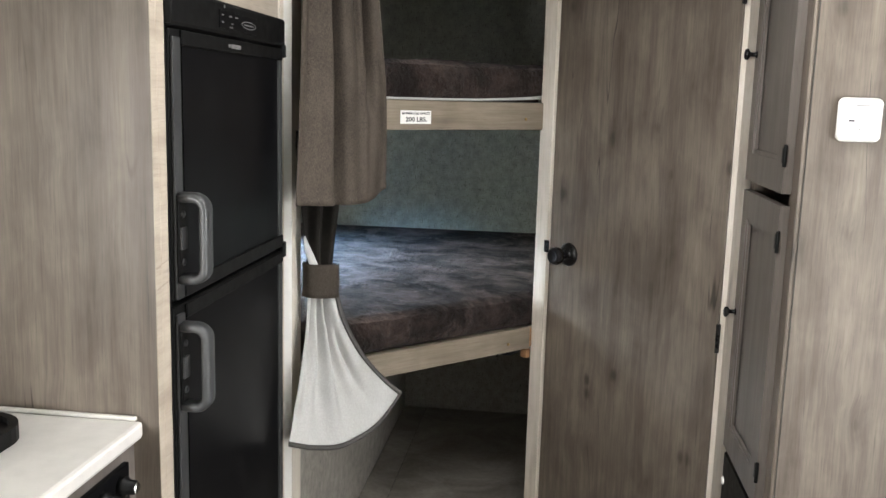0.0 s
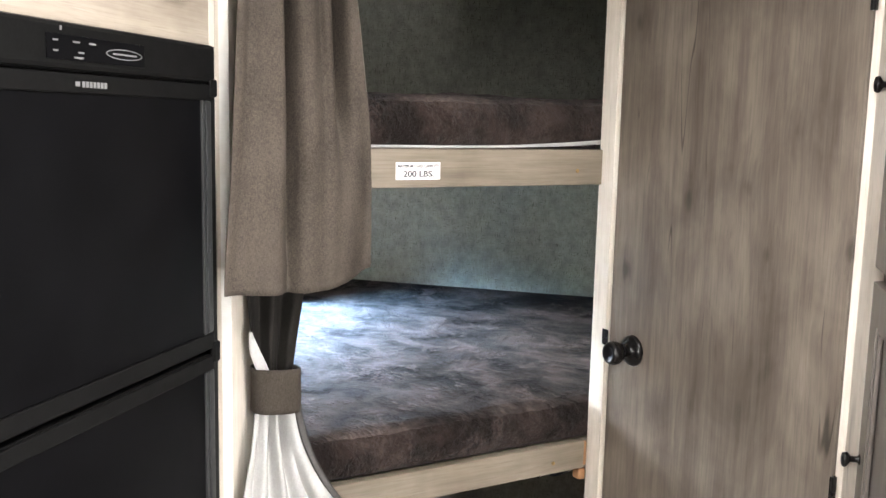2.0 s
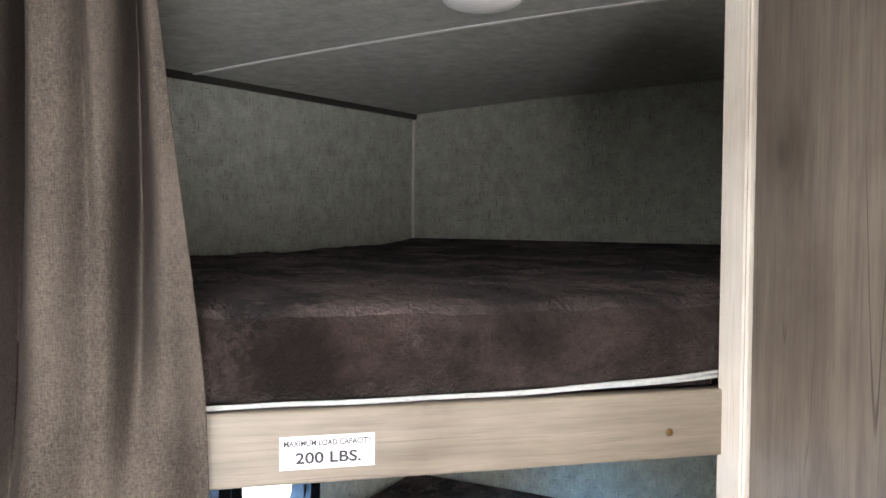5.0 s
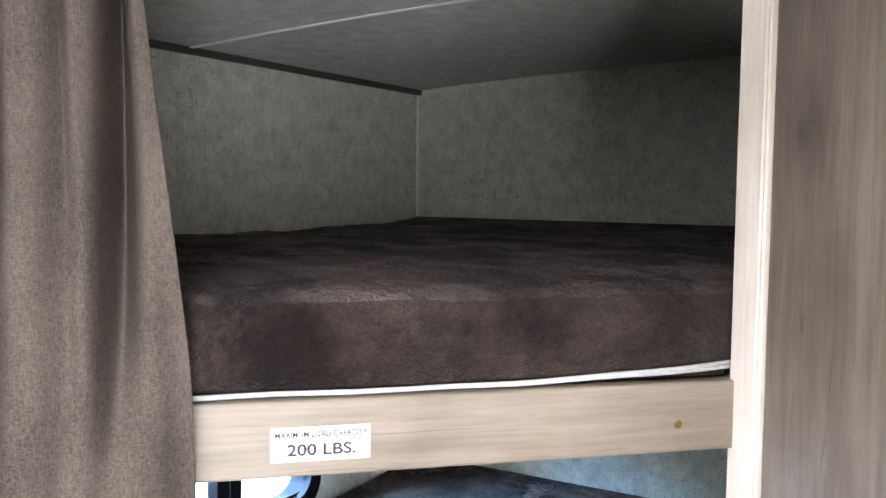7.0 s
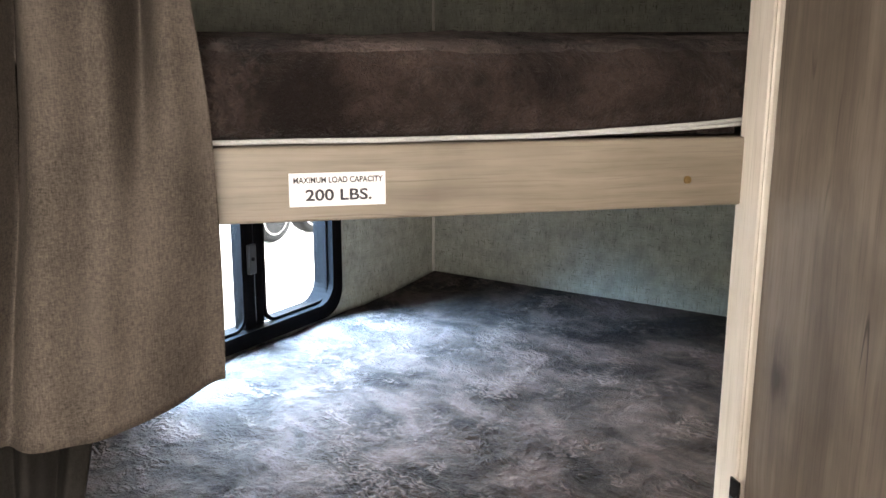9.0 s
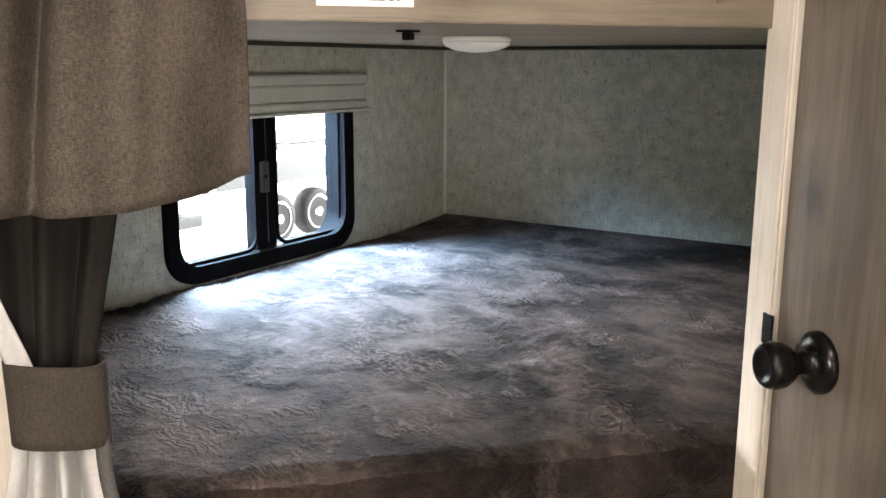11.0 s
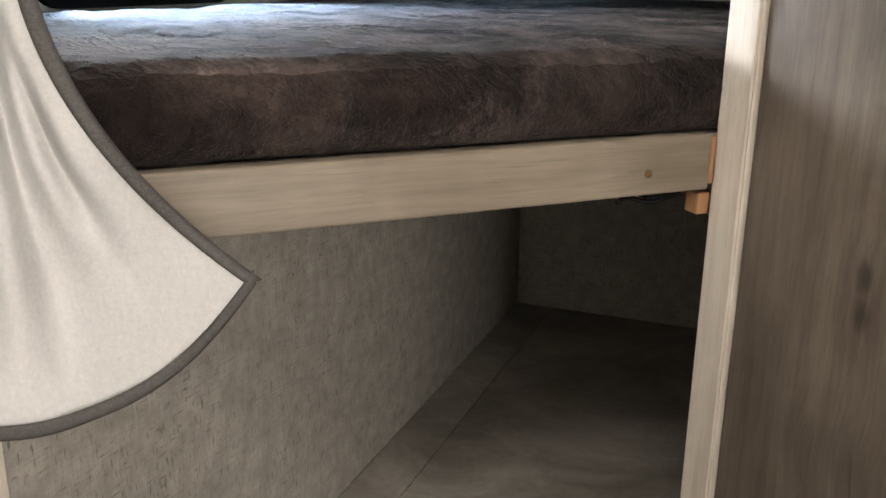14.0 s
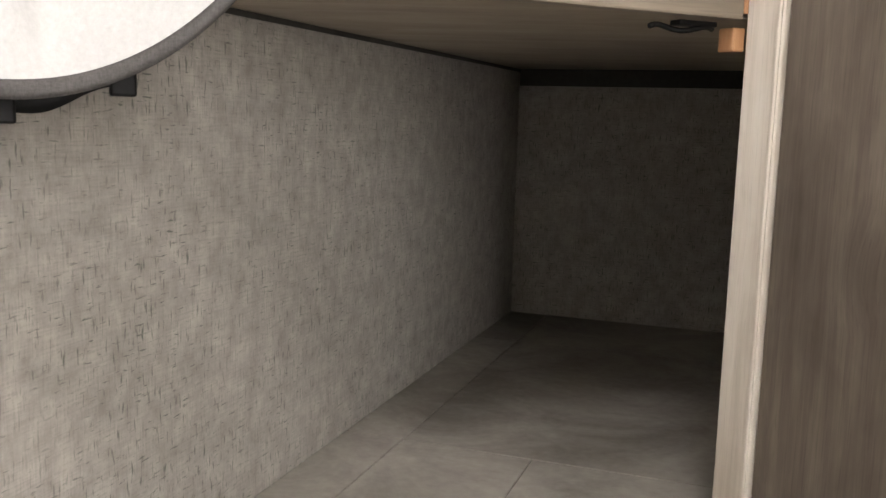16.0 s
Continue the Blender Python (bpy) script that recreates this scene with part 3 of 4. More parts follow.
mat_u = mattress("upper_mattress", mattress_rows(1.6155, 1.712, 0.012, 3.0, 0.0105), (-0.3, 2.8, 1.62), "dark taupe plush mattress on the upper bunk")
mattress("lower_mattress", mattress_rows(1.0225, 1.110, 0.012, 11.0), (-0.3, 2.8, 1.02), "dark taupe plush mattress with brush marks on the lower bunk")


def piping(lift, drop, name):
    pts = []
    for i in range(41):
        s = 0.03 + 0.70 * i / 40
        z = 1.6185 + drop + 0.0115 * max(0.0, (s - 0.40) / 0.31) ** 2 * lift
        pts.append(rail_pt(s, -0.0085 + 0.002 * math.sin(s * 40), z))
    return part(name, tube(pts, 0.0021, 8), PIPING, mat_u, "pale grey piping", True)


part("base_panel", boxed(rail_pt(0.375, -0.024, 1.6235), (0.70, 0.012, 0.015), DIAG, 0.002), PLUSH_SHADED, mat_u, "brown plush underside")
piping(1.0, 0.0, "piping")
piping(0.72, -0.001, "piping")

# sticker on the upper rail
st = thing("load_sticker", rail_pt(0.32, 0.001, 1.57), "white load-capacity sticker on the upper bunk rail", "sticker")
S0, S1, SZ0, SZ1 = 0.274, 0.3615, 1.5600, 1.5905
part("paper", boxed(rail_pt((S0 + S1) / 2, 0.0012, (SZ0 + SZ1) / 2), (S1 - S0, 0.0006, SZ1 - SZ0), DIAG), PAPER, st)
part("print", lettering("MAXIMUM LOAD CAPACITY", 0.0055, rail_pt(S0 + 0.004, 0.0017, 1.5815), RA, (0, 0, 1), 0.081), INK, st, "dark print")
part("print", lettering("200 LBS.", 0.0105, rail_pt(S0 + 0.0145, 0.0017, 1.5655), RA, (0, 0, 1), 0.060), INK, st, "dark print")

# fixing block and hook at the lower rail's free end
single("fixing_block", boxed(rail_pt(0.7195, -0.022, 0.944), (0.016, 0.022, 0.024), DIAG, 0.002), RAW_PINE, rail_pt(0.70, -0.02, 0.94), "raw pine block under the lower bunk rail", "wood block")
single("fixing_cleat", boxed(rail_pt(0.7165, -0.0075, 0.993), (0.006, 0.014, 0.05), DIAG, 0.001), RAW_PINE, rail_pt(0.71, 0, 0.99), "raw pine cleat at the lower rail's end", "wood block")
hk = thing("hook_latch", rail_pt(0.66, -0.02, 0.955), "black metal hook latch under the lower bunk", "latch")
part("plate", boxed(rail_pt(0.668, -0.020, 0.9570), (0.046, 0.016, 0.005), DIAG, 0.001), BLACK_TRIM, hk)
part("hook", tube([rail_pt(0.615 + 0.075 * i / 10, -0.020 - 0.006 * math.sin(i * 0.6), 0.952 + 0.0025 * math.sin(i * 0.9)) for i in range(11)], 0.0028, 8), BLACK_TRIM, hk, smooth=True)

# ---- bunk window ----
win = thing("window_1", (XW, 2.695, 1.12), "black-framed sliding bunk window with rounded corners", "window", kind="structure")
outer, inner = rounded(2.438, 2.962, 1.117, 1.478, 0.062), rounded(2.464, 2.930, 1.148, 1.450, 0.046)
part("window_frame", ring_plate(outer, inner, 0.014, (XW + 0.0005, 0, 0), (0, 1, 0), (0, 0, 1), (1, 0, 0)), BLACK_FRAME, win)
part("reveal", ring_plate(rounded(2.457, 2.938, 1.142, 1.453, 0.05), rounded(2.463, 2.932, 1.148, 1.447, 0.048), 0.042, (XW - 0.041, 0, 0), (0, 1, 0), (0, 0, 1), (1, 0, 0)), BLACK_FRAME, win)
part("sash_bar", span(XW - 0.030, XW + 0.002, 2.670, 2.700, 1.148, 1.449, 0.003), BLACK_FRAME, win)
part("sash_bar", span(XW - 0.030, XW - 0.003, 2.706, 2.730, 1.148, 1.449, 0.003), BLACK_FRAME, win)
part("slider_strip", span(XW - 0.028, XW - 0.003, 2.7005, 2.7055, 1.16, 1.44), GREY_TRIM, win, "bright metal strip")
lt = part("latch", span(XW + 0.0025, XW + 0.012, 2.678, 2.697, 1.262, 1.322, 0.002), GREY_PLASTIC, win, "grey slide latch")
part("latch_button", lathe([(0.004, 0), (0.004, 0.003), (0.0025, 0.004)], (XW + 0.012, 2.686, 1.293), (1, 0, 0), 12), BLACK_TRIM, lt)
for y0, y1, x in ((2.464, 2.671, XW - 0.006), (2.729, 2.931, XW - 0.009)):
    pane = part("pane", span(x - 0.002, x + 0.002, y0, y1, 1.149, 1.446), GLASS, win, "clear glass")
    pane.visible_shadow = False
    part("seal", ring_plate(rounded(y0 - 0.001, y1 + 0.001, 1.148, 1.447, 0.03), rounded(y0 + 0.005, y1 - 0.005, 1.154, 1.441, 0.026), 0.006, (x + 0.002, 0, 0), (0, 1, 0), (0, 0, 1), (1, 0, 0)), BLACK_FRAME, pane, "black glazing seal")

sh = thing("pleated_shade", (XW, 2.7, 1.415), "folded grey-green pleated shade above the bunk window", "window shade")
part("head_rail", span(XW + 0.002, XW + 0.036, 2.415, 2.990, 1.466, 1.487, 0.005), SHADE, sh)
for z0, z1, deep in ((1.4145, 1.4330, 0.036), (1.4325, 1.4665, 0.032)):
    part("pleat", span(XW + 0.003, XW + deep, 2.418, 2.988, z0, z1, 0.006), SHADE, sh)
part("bottom_rail", span(XW + 0.003, XW + 0.040, 2.412, 2.998, 1.408, 1.4142, 0.002), SHADE, sh)


# ---- lamps in the bunks ----
def dome_lamp(at, label):
    ob = thing("dome_lamp", at, label, "lamp", "bunk lamps")
    part("base", lathe([(0.050, 0), (0.052, 0.003), (0.052, 0.006), (0.050, 0.007)], at, (0, 0, -1), 36), WHITE_PLASTIC, ob, smooth=True)
    prof = [(0.0515, 0.007)] + [(0.0515 * math.cos(a), 0.007 + 0.016 * math.sin(a)) for a in [radians(9 * i) for i in range(1, 10)]] + [(0.001, 0.023)]
    part("lens", lathe(prof, at, (0, 0, -1), 36), WHITE_PLASTIC, ob, "white plastic lens", True)
    return ob


dome_lamp((-0.405, 2.600, 1.549), "round white dome lamp under the upper bunk")
dome_lamp((-0.252, 2.440, roof_z(-0.252) - 0.001), "round white dome lamp on the ceiling over the bunk")
cb = thing("curtain_hook", (-0.335, 2.315, 1.549), "small black clip under the upper bunk", "clip")
part("plate", span(-0.346, -0.324, 2.304, 2.326, 1.5465, 1.549, 0.001), BLACK_TRIM, cb)
part("peg", span(-0.341, -0.329, 2.309, 2.321, 1.537, 1.5465, 0.002), BLACK_TRIM, cb)


# ---- curtains ----
def lerp(a, b, t):
    return a + (b - a) * t


def through_knots(knots, t):
    """Smooth value along (place, value) knots."""
    n = len(knots)
    for i in range(n - 1):
        (a, va), (b, vb) = knots[i], knots[i + 1]
        if t <= b:
            f, w = min(1, max(0, (t - a) / (b - a))), b - a
            ma = (vb - knots[i - 1][1]) / (b - knots[i - 1][0]) if i else 0.0
            mb = (knots[i + 2][1] - va) / (knots[i + 2][0] - a) if i + 2 < n else 0.0
            return va * (1 + 2 * f) * (1 - f) ** 2 + ma * w * f * (1 - f) ** 2 + vb * f * f * (3 - 2 * f) - mb * w * f * f * (1 - f)
    return knots[-1][1]


cu = thing("upper_curtain", rail_pt(0.09, 0.04, 2.03), "taupe woven privacy curtain gathered beside the upper bunk", "curtain")
rows = []
ZTOP = 2.052


def dip(x):
    return math.exp(-x * x)


def curtain_fold(u, v):
    """Two long valleys that wander and fade downward, between broad soft ridges."""
    u1, u2 = lerp(0.44, 0.39, v), lerp(0.92, 0.72, v ** 0.9)
    f = -0.115 * dip((u - u1) / lerp(0.045, 0.070, v)) * (1 - 0.76 * v)
    f -= 0.080 * dip((u - u2) / lerp(0.038, 0.058, v)) * max(0.0, 1 - (v / 0.74) ** 3)
    f -= 0.022 * dip((u - lerp(0.68, 0.58, v)) / 0.05) * (1 - 0.8 * v) + 0.008 * dip((u - lerp(0.24, 0.16, v)) / 0.08)
    f -= 0.016 * dip((u - lerp(0.13, 0.05, v)) / 0.05) * (1 - 0.5 * v)
    f -= 0.012 * dip((u - 0.53) / 0.022) * max(0.0, 1 - v * 2.6)
    f += 0.009 * dip((u - lerp(0.95, 0.80, v)) / 0.09) * v
    return f


for j in range(61):
    v = j / 60
    row = []
    for i in range(121):
        u = i / 120
        zb = through_knots([(0, 1.401), (0.3, 1.397), (0.6, 1.396), (0.85, 1.403), (1.0, 1.416)], u)
        z = lerp(ZTOP, zb, v)
        sl = through_knots([(1.38, -0.060), (1.6, -0.042), (1.85, -0.024), (2.06, -0.012)], z)
        sr = through_knots([(1.38, 0.200), (1.415, 0.211), (1.62, 0.2105), (1.74, 0.199), (1.92, 0.178), (2.06, 0.165)], z)
        ph = u * 2 * math.pi
        us = u + 0.012 * noise.noise(Vector((u * 4, v * 4, 5.0))) * v
        fold = curtain_fold(us, v)
        fold += 0.005 * noise.noise(Vector((u * 4, v * 4, 2.0))) + 0.0022 * noise.noise(Vector((u * 9, v * 12, 6.0)))
        fold *= min(1, u * 9 + 0.15) * min(1, (1 - u) * 9 + 0.15)
        out = lerp(through_knots([(0, 0.072), (0.4, 0.052), (1, 0.032)], u), through_knots([(0, 0.122), (0.35, 0.124), (0.65, 0.100), (1, 0.036)], u), v ** 1.3)
        pinch = 0.006 * math.sin(ph * 3.1 + 2.0)
        row.append(rail_pt(lerp(sl, sr, u) + pinch * (u * (1 - u) * 3), out + fold, z))
    rows.append(row)
part("cloth", sheet(rows, 0.0018), CLOTH_DARK, cu, smooth=True)
# stitched hem: a slightly raised band along the bottom
band = [[p + RN * (0.0024 if k in (0, 3) else 0.0036) for p in r] for k, r in enumerate(rows[-3:] + rows[-1:])]
part("hem", sheet(band), CLOTH_DARK, cu, "double stitched hem", True)
trk = thing("curtain_track", rail_pt(0.3, 0.03, 2.055), "white ceiling curtain track over the bunk opening", "curtain track")
part("channel", boxed(rail_pt(0.36, 0.038, 2.0575), (0.72, 0.018, 0.010), DIAG, 0.002), WHITE_PLASTIC, trk)

lc = thing("lower_curtain", rail_pt(0.05, 0.05, 1.2), "lower bunk curtain tied back, white lining turned outward", "curtain")
rows = []
for j in range(31):
    v = j / 30
    row = []
    z = lerp(1.5455, 1.225, v)
    for i in range(61):
        u = i / 60
        sl = through_knots([(1.22, 0.012), (1.3, 0.004), (1.55, -0.006)], z)
        sr = through_knots([(1.22, 0.070), (1.28, 0.078), (1.39, 0.099), (1.55, 0.125)], z)
        fold = 0.016 * (0.6 + 0.4 * (1 - v)) * math.sin(u * 2 * math.pi * 2.3 + 1.0 + 0.5 * v) + 0.003 * math.sin(u * 2 * math.pi * 5 + 2 * v)
        row.append(rail_pt(lerp(sl, sr, u), 0.004 + 0.034 * v + fold, z))
    rows.append(row)
part("cloth", sheet(rows, 0.0016), CLOTH_LOWER, lc, "near-black taupe face cloth", True)
# slip of lining showing beside the folds above the tie
for s0, s1, zt, wide in ((0.002, 0.024, 1.326, 0.020),):
    strip = []
    for k in range(15):
        f = k / 14
        mid_s, z = lerp(s0, s1, f ** 1.6), lerp(zt, 1.252, f)
        w = wide * math.sin(math.pi * (0.06 + 0.62 * f))
        strip.append([rail_pt(mid_s + w * (q / 6 - 0.5), 0.047 + 0.012 * f + 0.002 * math.sin(q), z) for q in range(7)])
    part("lining", sheet(strip, 0.0012), CLOTH_WHITE, lc, "white lining", True)


def flare_pt(u, v):
    """The skirt of lining below the tie; u across, v down."""
    tz = 1.205
    bz = 0.9005 + u * (-0.1218 + u * (0.0387 + u * 0.1428))
    bs = lerp(-0.073, 0.211, u)
    ts = lerp(0.008, 0.078, u)
    z = lerp(tz, bz, v)
    spread = v ** lerp(1.25, 2.15, u)
    s = lerp(ts, bs, spread)
    off = lerp(0.044, 0.112, v ** 0.8)
    fold = 0.0
    for c0, c1, w, deep in ((0.14, 0.08, 0.06, 0.016), (0.38, 0.27, 0.10, 0.036), (0.60, 0.58, 0.11, 0.044)):
        c = lerp(c0, c1, v ** 0.8)
        wide = w * (0.7 + 0.5 * v) * (1.5 if u > c else 0.8)
        fold -= deep * math.exp(-((u - c) / wide) ** 2) * min(1, v * 5 + 0.15) * (1 - 0.25 * v)
    fold += 0.012 * math.exp(-((u - lerp(0.50, 0.47, v)) / 0.09) ** 2) * min(1, v * 4)
    fold -= 0.024 * math.exp(-((u - lerp(0.74, 0.86, v)) / 0.055) ** 2) * math.exp(-((v - 0.50) / 0.20) ** 2)
    fold += 0.020 * noise.noise(Vector((u * 3.2 + v, v * 3.0, 8.0))) * min(1, v * 2) + 0.004 * noise.noise(Vector((u * 8, v * 9, 3.0))) * v
    fold *= min(1, u * 7 + 0.2) * min(1, (1 - u) * 5 + 0.15) * (1 - 0.85 * max(0.0, (v - 0.66) / 0.34) ** 1.3)
    return rail_pt(s, off + fold, z)


N = 90
part("lining", sheet([[flare_pt(i / N, j / 50) for i in range(N + 1)] for j in range(51)], 0.0016), CLOTH_WHITE, lc, "white blackout lining", True)
# dark bound edge along the bottom and up the free side
bot = [flare_pt(i / N, 1.0) for i in range(N + 1)]
part("hem", sheet([[p + Vector((0, 0, 0.009 - 0.010 * k / 3)) + RN * (0.0012 + 0.002 * math.sin(math.pi * k / 3)) for p in bot] for k in range(4)], 0.0018), CLOTH_HEM, lc, "charcoal bound edge", True)
side = [flare_pt(1.0, j / 50) for j in range(0, 51)]
part("hem", sheet([[p + RA * (-0.006 + 0.011 * k / 3) + RN * (0.0012 + 0.002 * math.sin(math.pi * k / 3)) for p in side] for k in range(4)], 0.0018), CLOTH_HEM, lc, "charcoal bound edge", True)
# tie-back band
rows = []
for j in range(9):
    v = j / 8
    z = lerp(1.267, 1.194, v)
    row = []
    for i in range(49):
        a = 2 * math.pi * i / 48
        k = 1.0 + 0.02 * math.sin(3 * a + 2 * v)
        cx = math.copysign(abs(math.cos(a)) ** 0.75, math.cos(a))
        cy = math.copysign(abs(math.sin(a)) ** 0.75, math.sin(a))
        row.append(rail_pt(0.0435 + 0.0405 * cx * k, 0.042 + 0.026 * cy * k, z - 0.007 * (cx * 0.5 + 0.5)))
    rows.append(row)
part("tie", sheet(rows, 0.003), CLOTH_TIE, lc, "taupe tie-back band", True)
# dark pull strap under the skirt
ps = thing("safety_strap", rail_pt(0.08, 0.03, 0.875), "black webbing strap and buckle behind the curtain skirt", "strap")
web = []
for i in range(21):
    f = i / 20
    web.append((0.02 + 0.11 * f, 0.855 + 0.027 * f + 0.004 * math.sin(f * 9)))
part("webbing", sheet([[rail_pt(q, 0.028 + 0.004 * math.sin(q * 60), z + k) for q, z in web] for k in (-0.008, 0.0, 0.008)], 0.002), BLACK_TRIM, ps, smooth=True)
part("buckle", boxed(rail_pt(0.128, 0.030, 0.882), (0.018, 0.010, 0.026), DIAG, 0.002), BLACK_TRIM, ps)
part("buckle", boxed(rail_pt(0.052, 0.030, 0.862), (0.016, 0.010, 0.026), DIAG, 0.002), BLACK_TRIM, ps)

# ---- fridge cabinet ----
FX = -0.447
fc = thing("fridge_cabinet", (FX - 0.2, 1.48, 0), "grey oak cabinet around the refrigerator with a pale face frame", "cabinet")
part("end_panel", span(XW + 0.001, FX + 0.0105, 1.170, 1.186, 0, 2.045), WOOD_DARK, fc, "rustic grey oak end panel")
part("stile", span(FX - 0.018, FX + 0.012, 1.1865, 1.216, 0, 2.06, 0.003), WOOD_FRAME, fc, "pale oak stile")
part("edge_band", span(FX + 0.0108, FX + 0.0125, 1.1690, 1.1862, 0, 2.06, 0.0006), WOOD_FRAME, fc, "pale edge band")
part("stile", span(FX - 0.018, FX + 0.0015, 1.772, 1.787, 0, 2.06, 0.001), WOOD_TRIM, fc, "pale oak stile")
part("rail", span(FX - 0.018, FX + 0.001, 1.2165, 1.7715, 1.7655, 2.06, 0.001), WOOD_FRAME, fc, "pale oak rail")
part("kick_panel", span(FX - 0.018, FX, 1.2165, 1.7715, 0, 0.385), WOOD_DARK, fc, "rustic grey oak panel")
cd = part("cabinet_door", ring_plate([(1.26, 1.822), (1.70, 1.822), (1.70, 2.04), (1.26, 2.04)], [(1.315, 1.877), (1.645, 1.877), (1.645, 2.03), (1.315, 2.03)], 0.018, (FX + 0.0015, 0, 0), (0, 1, 0), (0, 0, 1), (1, 0, 0)), WOOD_FRAME, fc, "pale oak door frame")
part("panel", span(FX + 0.002, FX + 0.010, 1.3155, 1.6445, 1.8775, 2.0295), WOOD_FRAME, cd)
jb = thing("jamb_post", (-0.435, 1.82, 0), "pale oak post between the refrigerator and the bunk opening", "post")
part("board", span(FX, -0.424, 1.7885, 1.861, 0, 2.06, 0.0012), WOOD_TRIM, jb)
# Light caught by the board's front edge, painted as a white strip.
part("edge_band", span(-0.4395, -0.4225, 1.7868, 1.7882, 0, 2.06), WHITE_PLASTIC, jb, "white strip painting the board edge's highlight")

# ---- refrigerator ----
fr = thing("refrigerator", (-0.6, 1.49, 0.39), "black two-door trailer refrigerator with grey handles", "refrigerator")
part("body", span(-0.90, -0.4505, 1.2185, 1.7695, 0.39, 1.762), BLACK_TRIM, fr)
part("surround", ring_plate([(1.2175, 0.388), (1.7705, 0.388), (1.7705, 1.764), (1.2175, 1.764)], [(1.225, 0.402), (1.757, 0.402), (1.757, 1.71), (1.225, 1.71)], 0.012, (-0.4495, 0, 0), (0, 1, 0), (0, 0, 1), (1, 0, 0)), BLACK_TRIM, fr, "black flange")
cp = part("control_panel", span(-0.449, -0.426, 1.2165, 1.756, 1.711, 1.7645, 0.006), BLACK_TRIM, fr, "black control panel")
part("display", span(-0.4255, -0.4243, 1.398, 1.578, 1.7215, 1.7495, 0.0004), BLACK_GLOSS, cp, "glossy control window")
part("badge", ring_plate([(1.536 + 0.036 * math.cos(a), 1.7345 + 0.0065 * math.sin(a)) for a in [i * math.pi / 16 for i in range(32)]],
                         [(1.536 + 0.0345 * math.cos(a), 1.7345 + 0.0052 * math.sin(a)) for a in [i * math.pi / 16 for i in range(32)]], 0.0006, (-0.4243, 0, 0), (0, 1, 0), (0, 0, 1), (1, 0, 0)), SILVER_INK, cp, "silver oval badge outline")
part("badge", span(-0.4243, -0.4238, 1.513, 1.560, 1.7335, 1.7355), SILVER_INK, cp, "silver bar in the oval badge")
for y, z, w in ((1.412, 1.7425, 0.008), (1.412, 1.731, 0.008), (1.447, 1.7425, 0.012), (1.455, 1.731, 0.010), (1.475, 1.7425, 0.012), (1.45, 1.725, 0.016)):
    part("button_mark", span(-0.4243, -0.4238, y - w / 2, y + w / 2, z - 0.001, z + 0.001), SILVER_INK, cp, "pale print")
part("indicator", span(-0.4255, -0.4245, 1.421, 1.424, 1.754, 1.759), SILVER_INK, cp, "small pale mark")


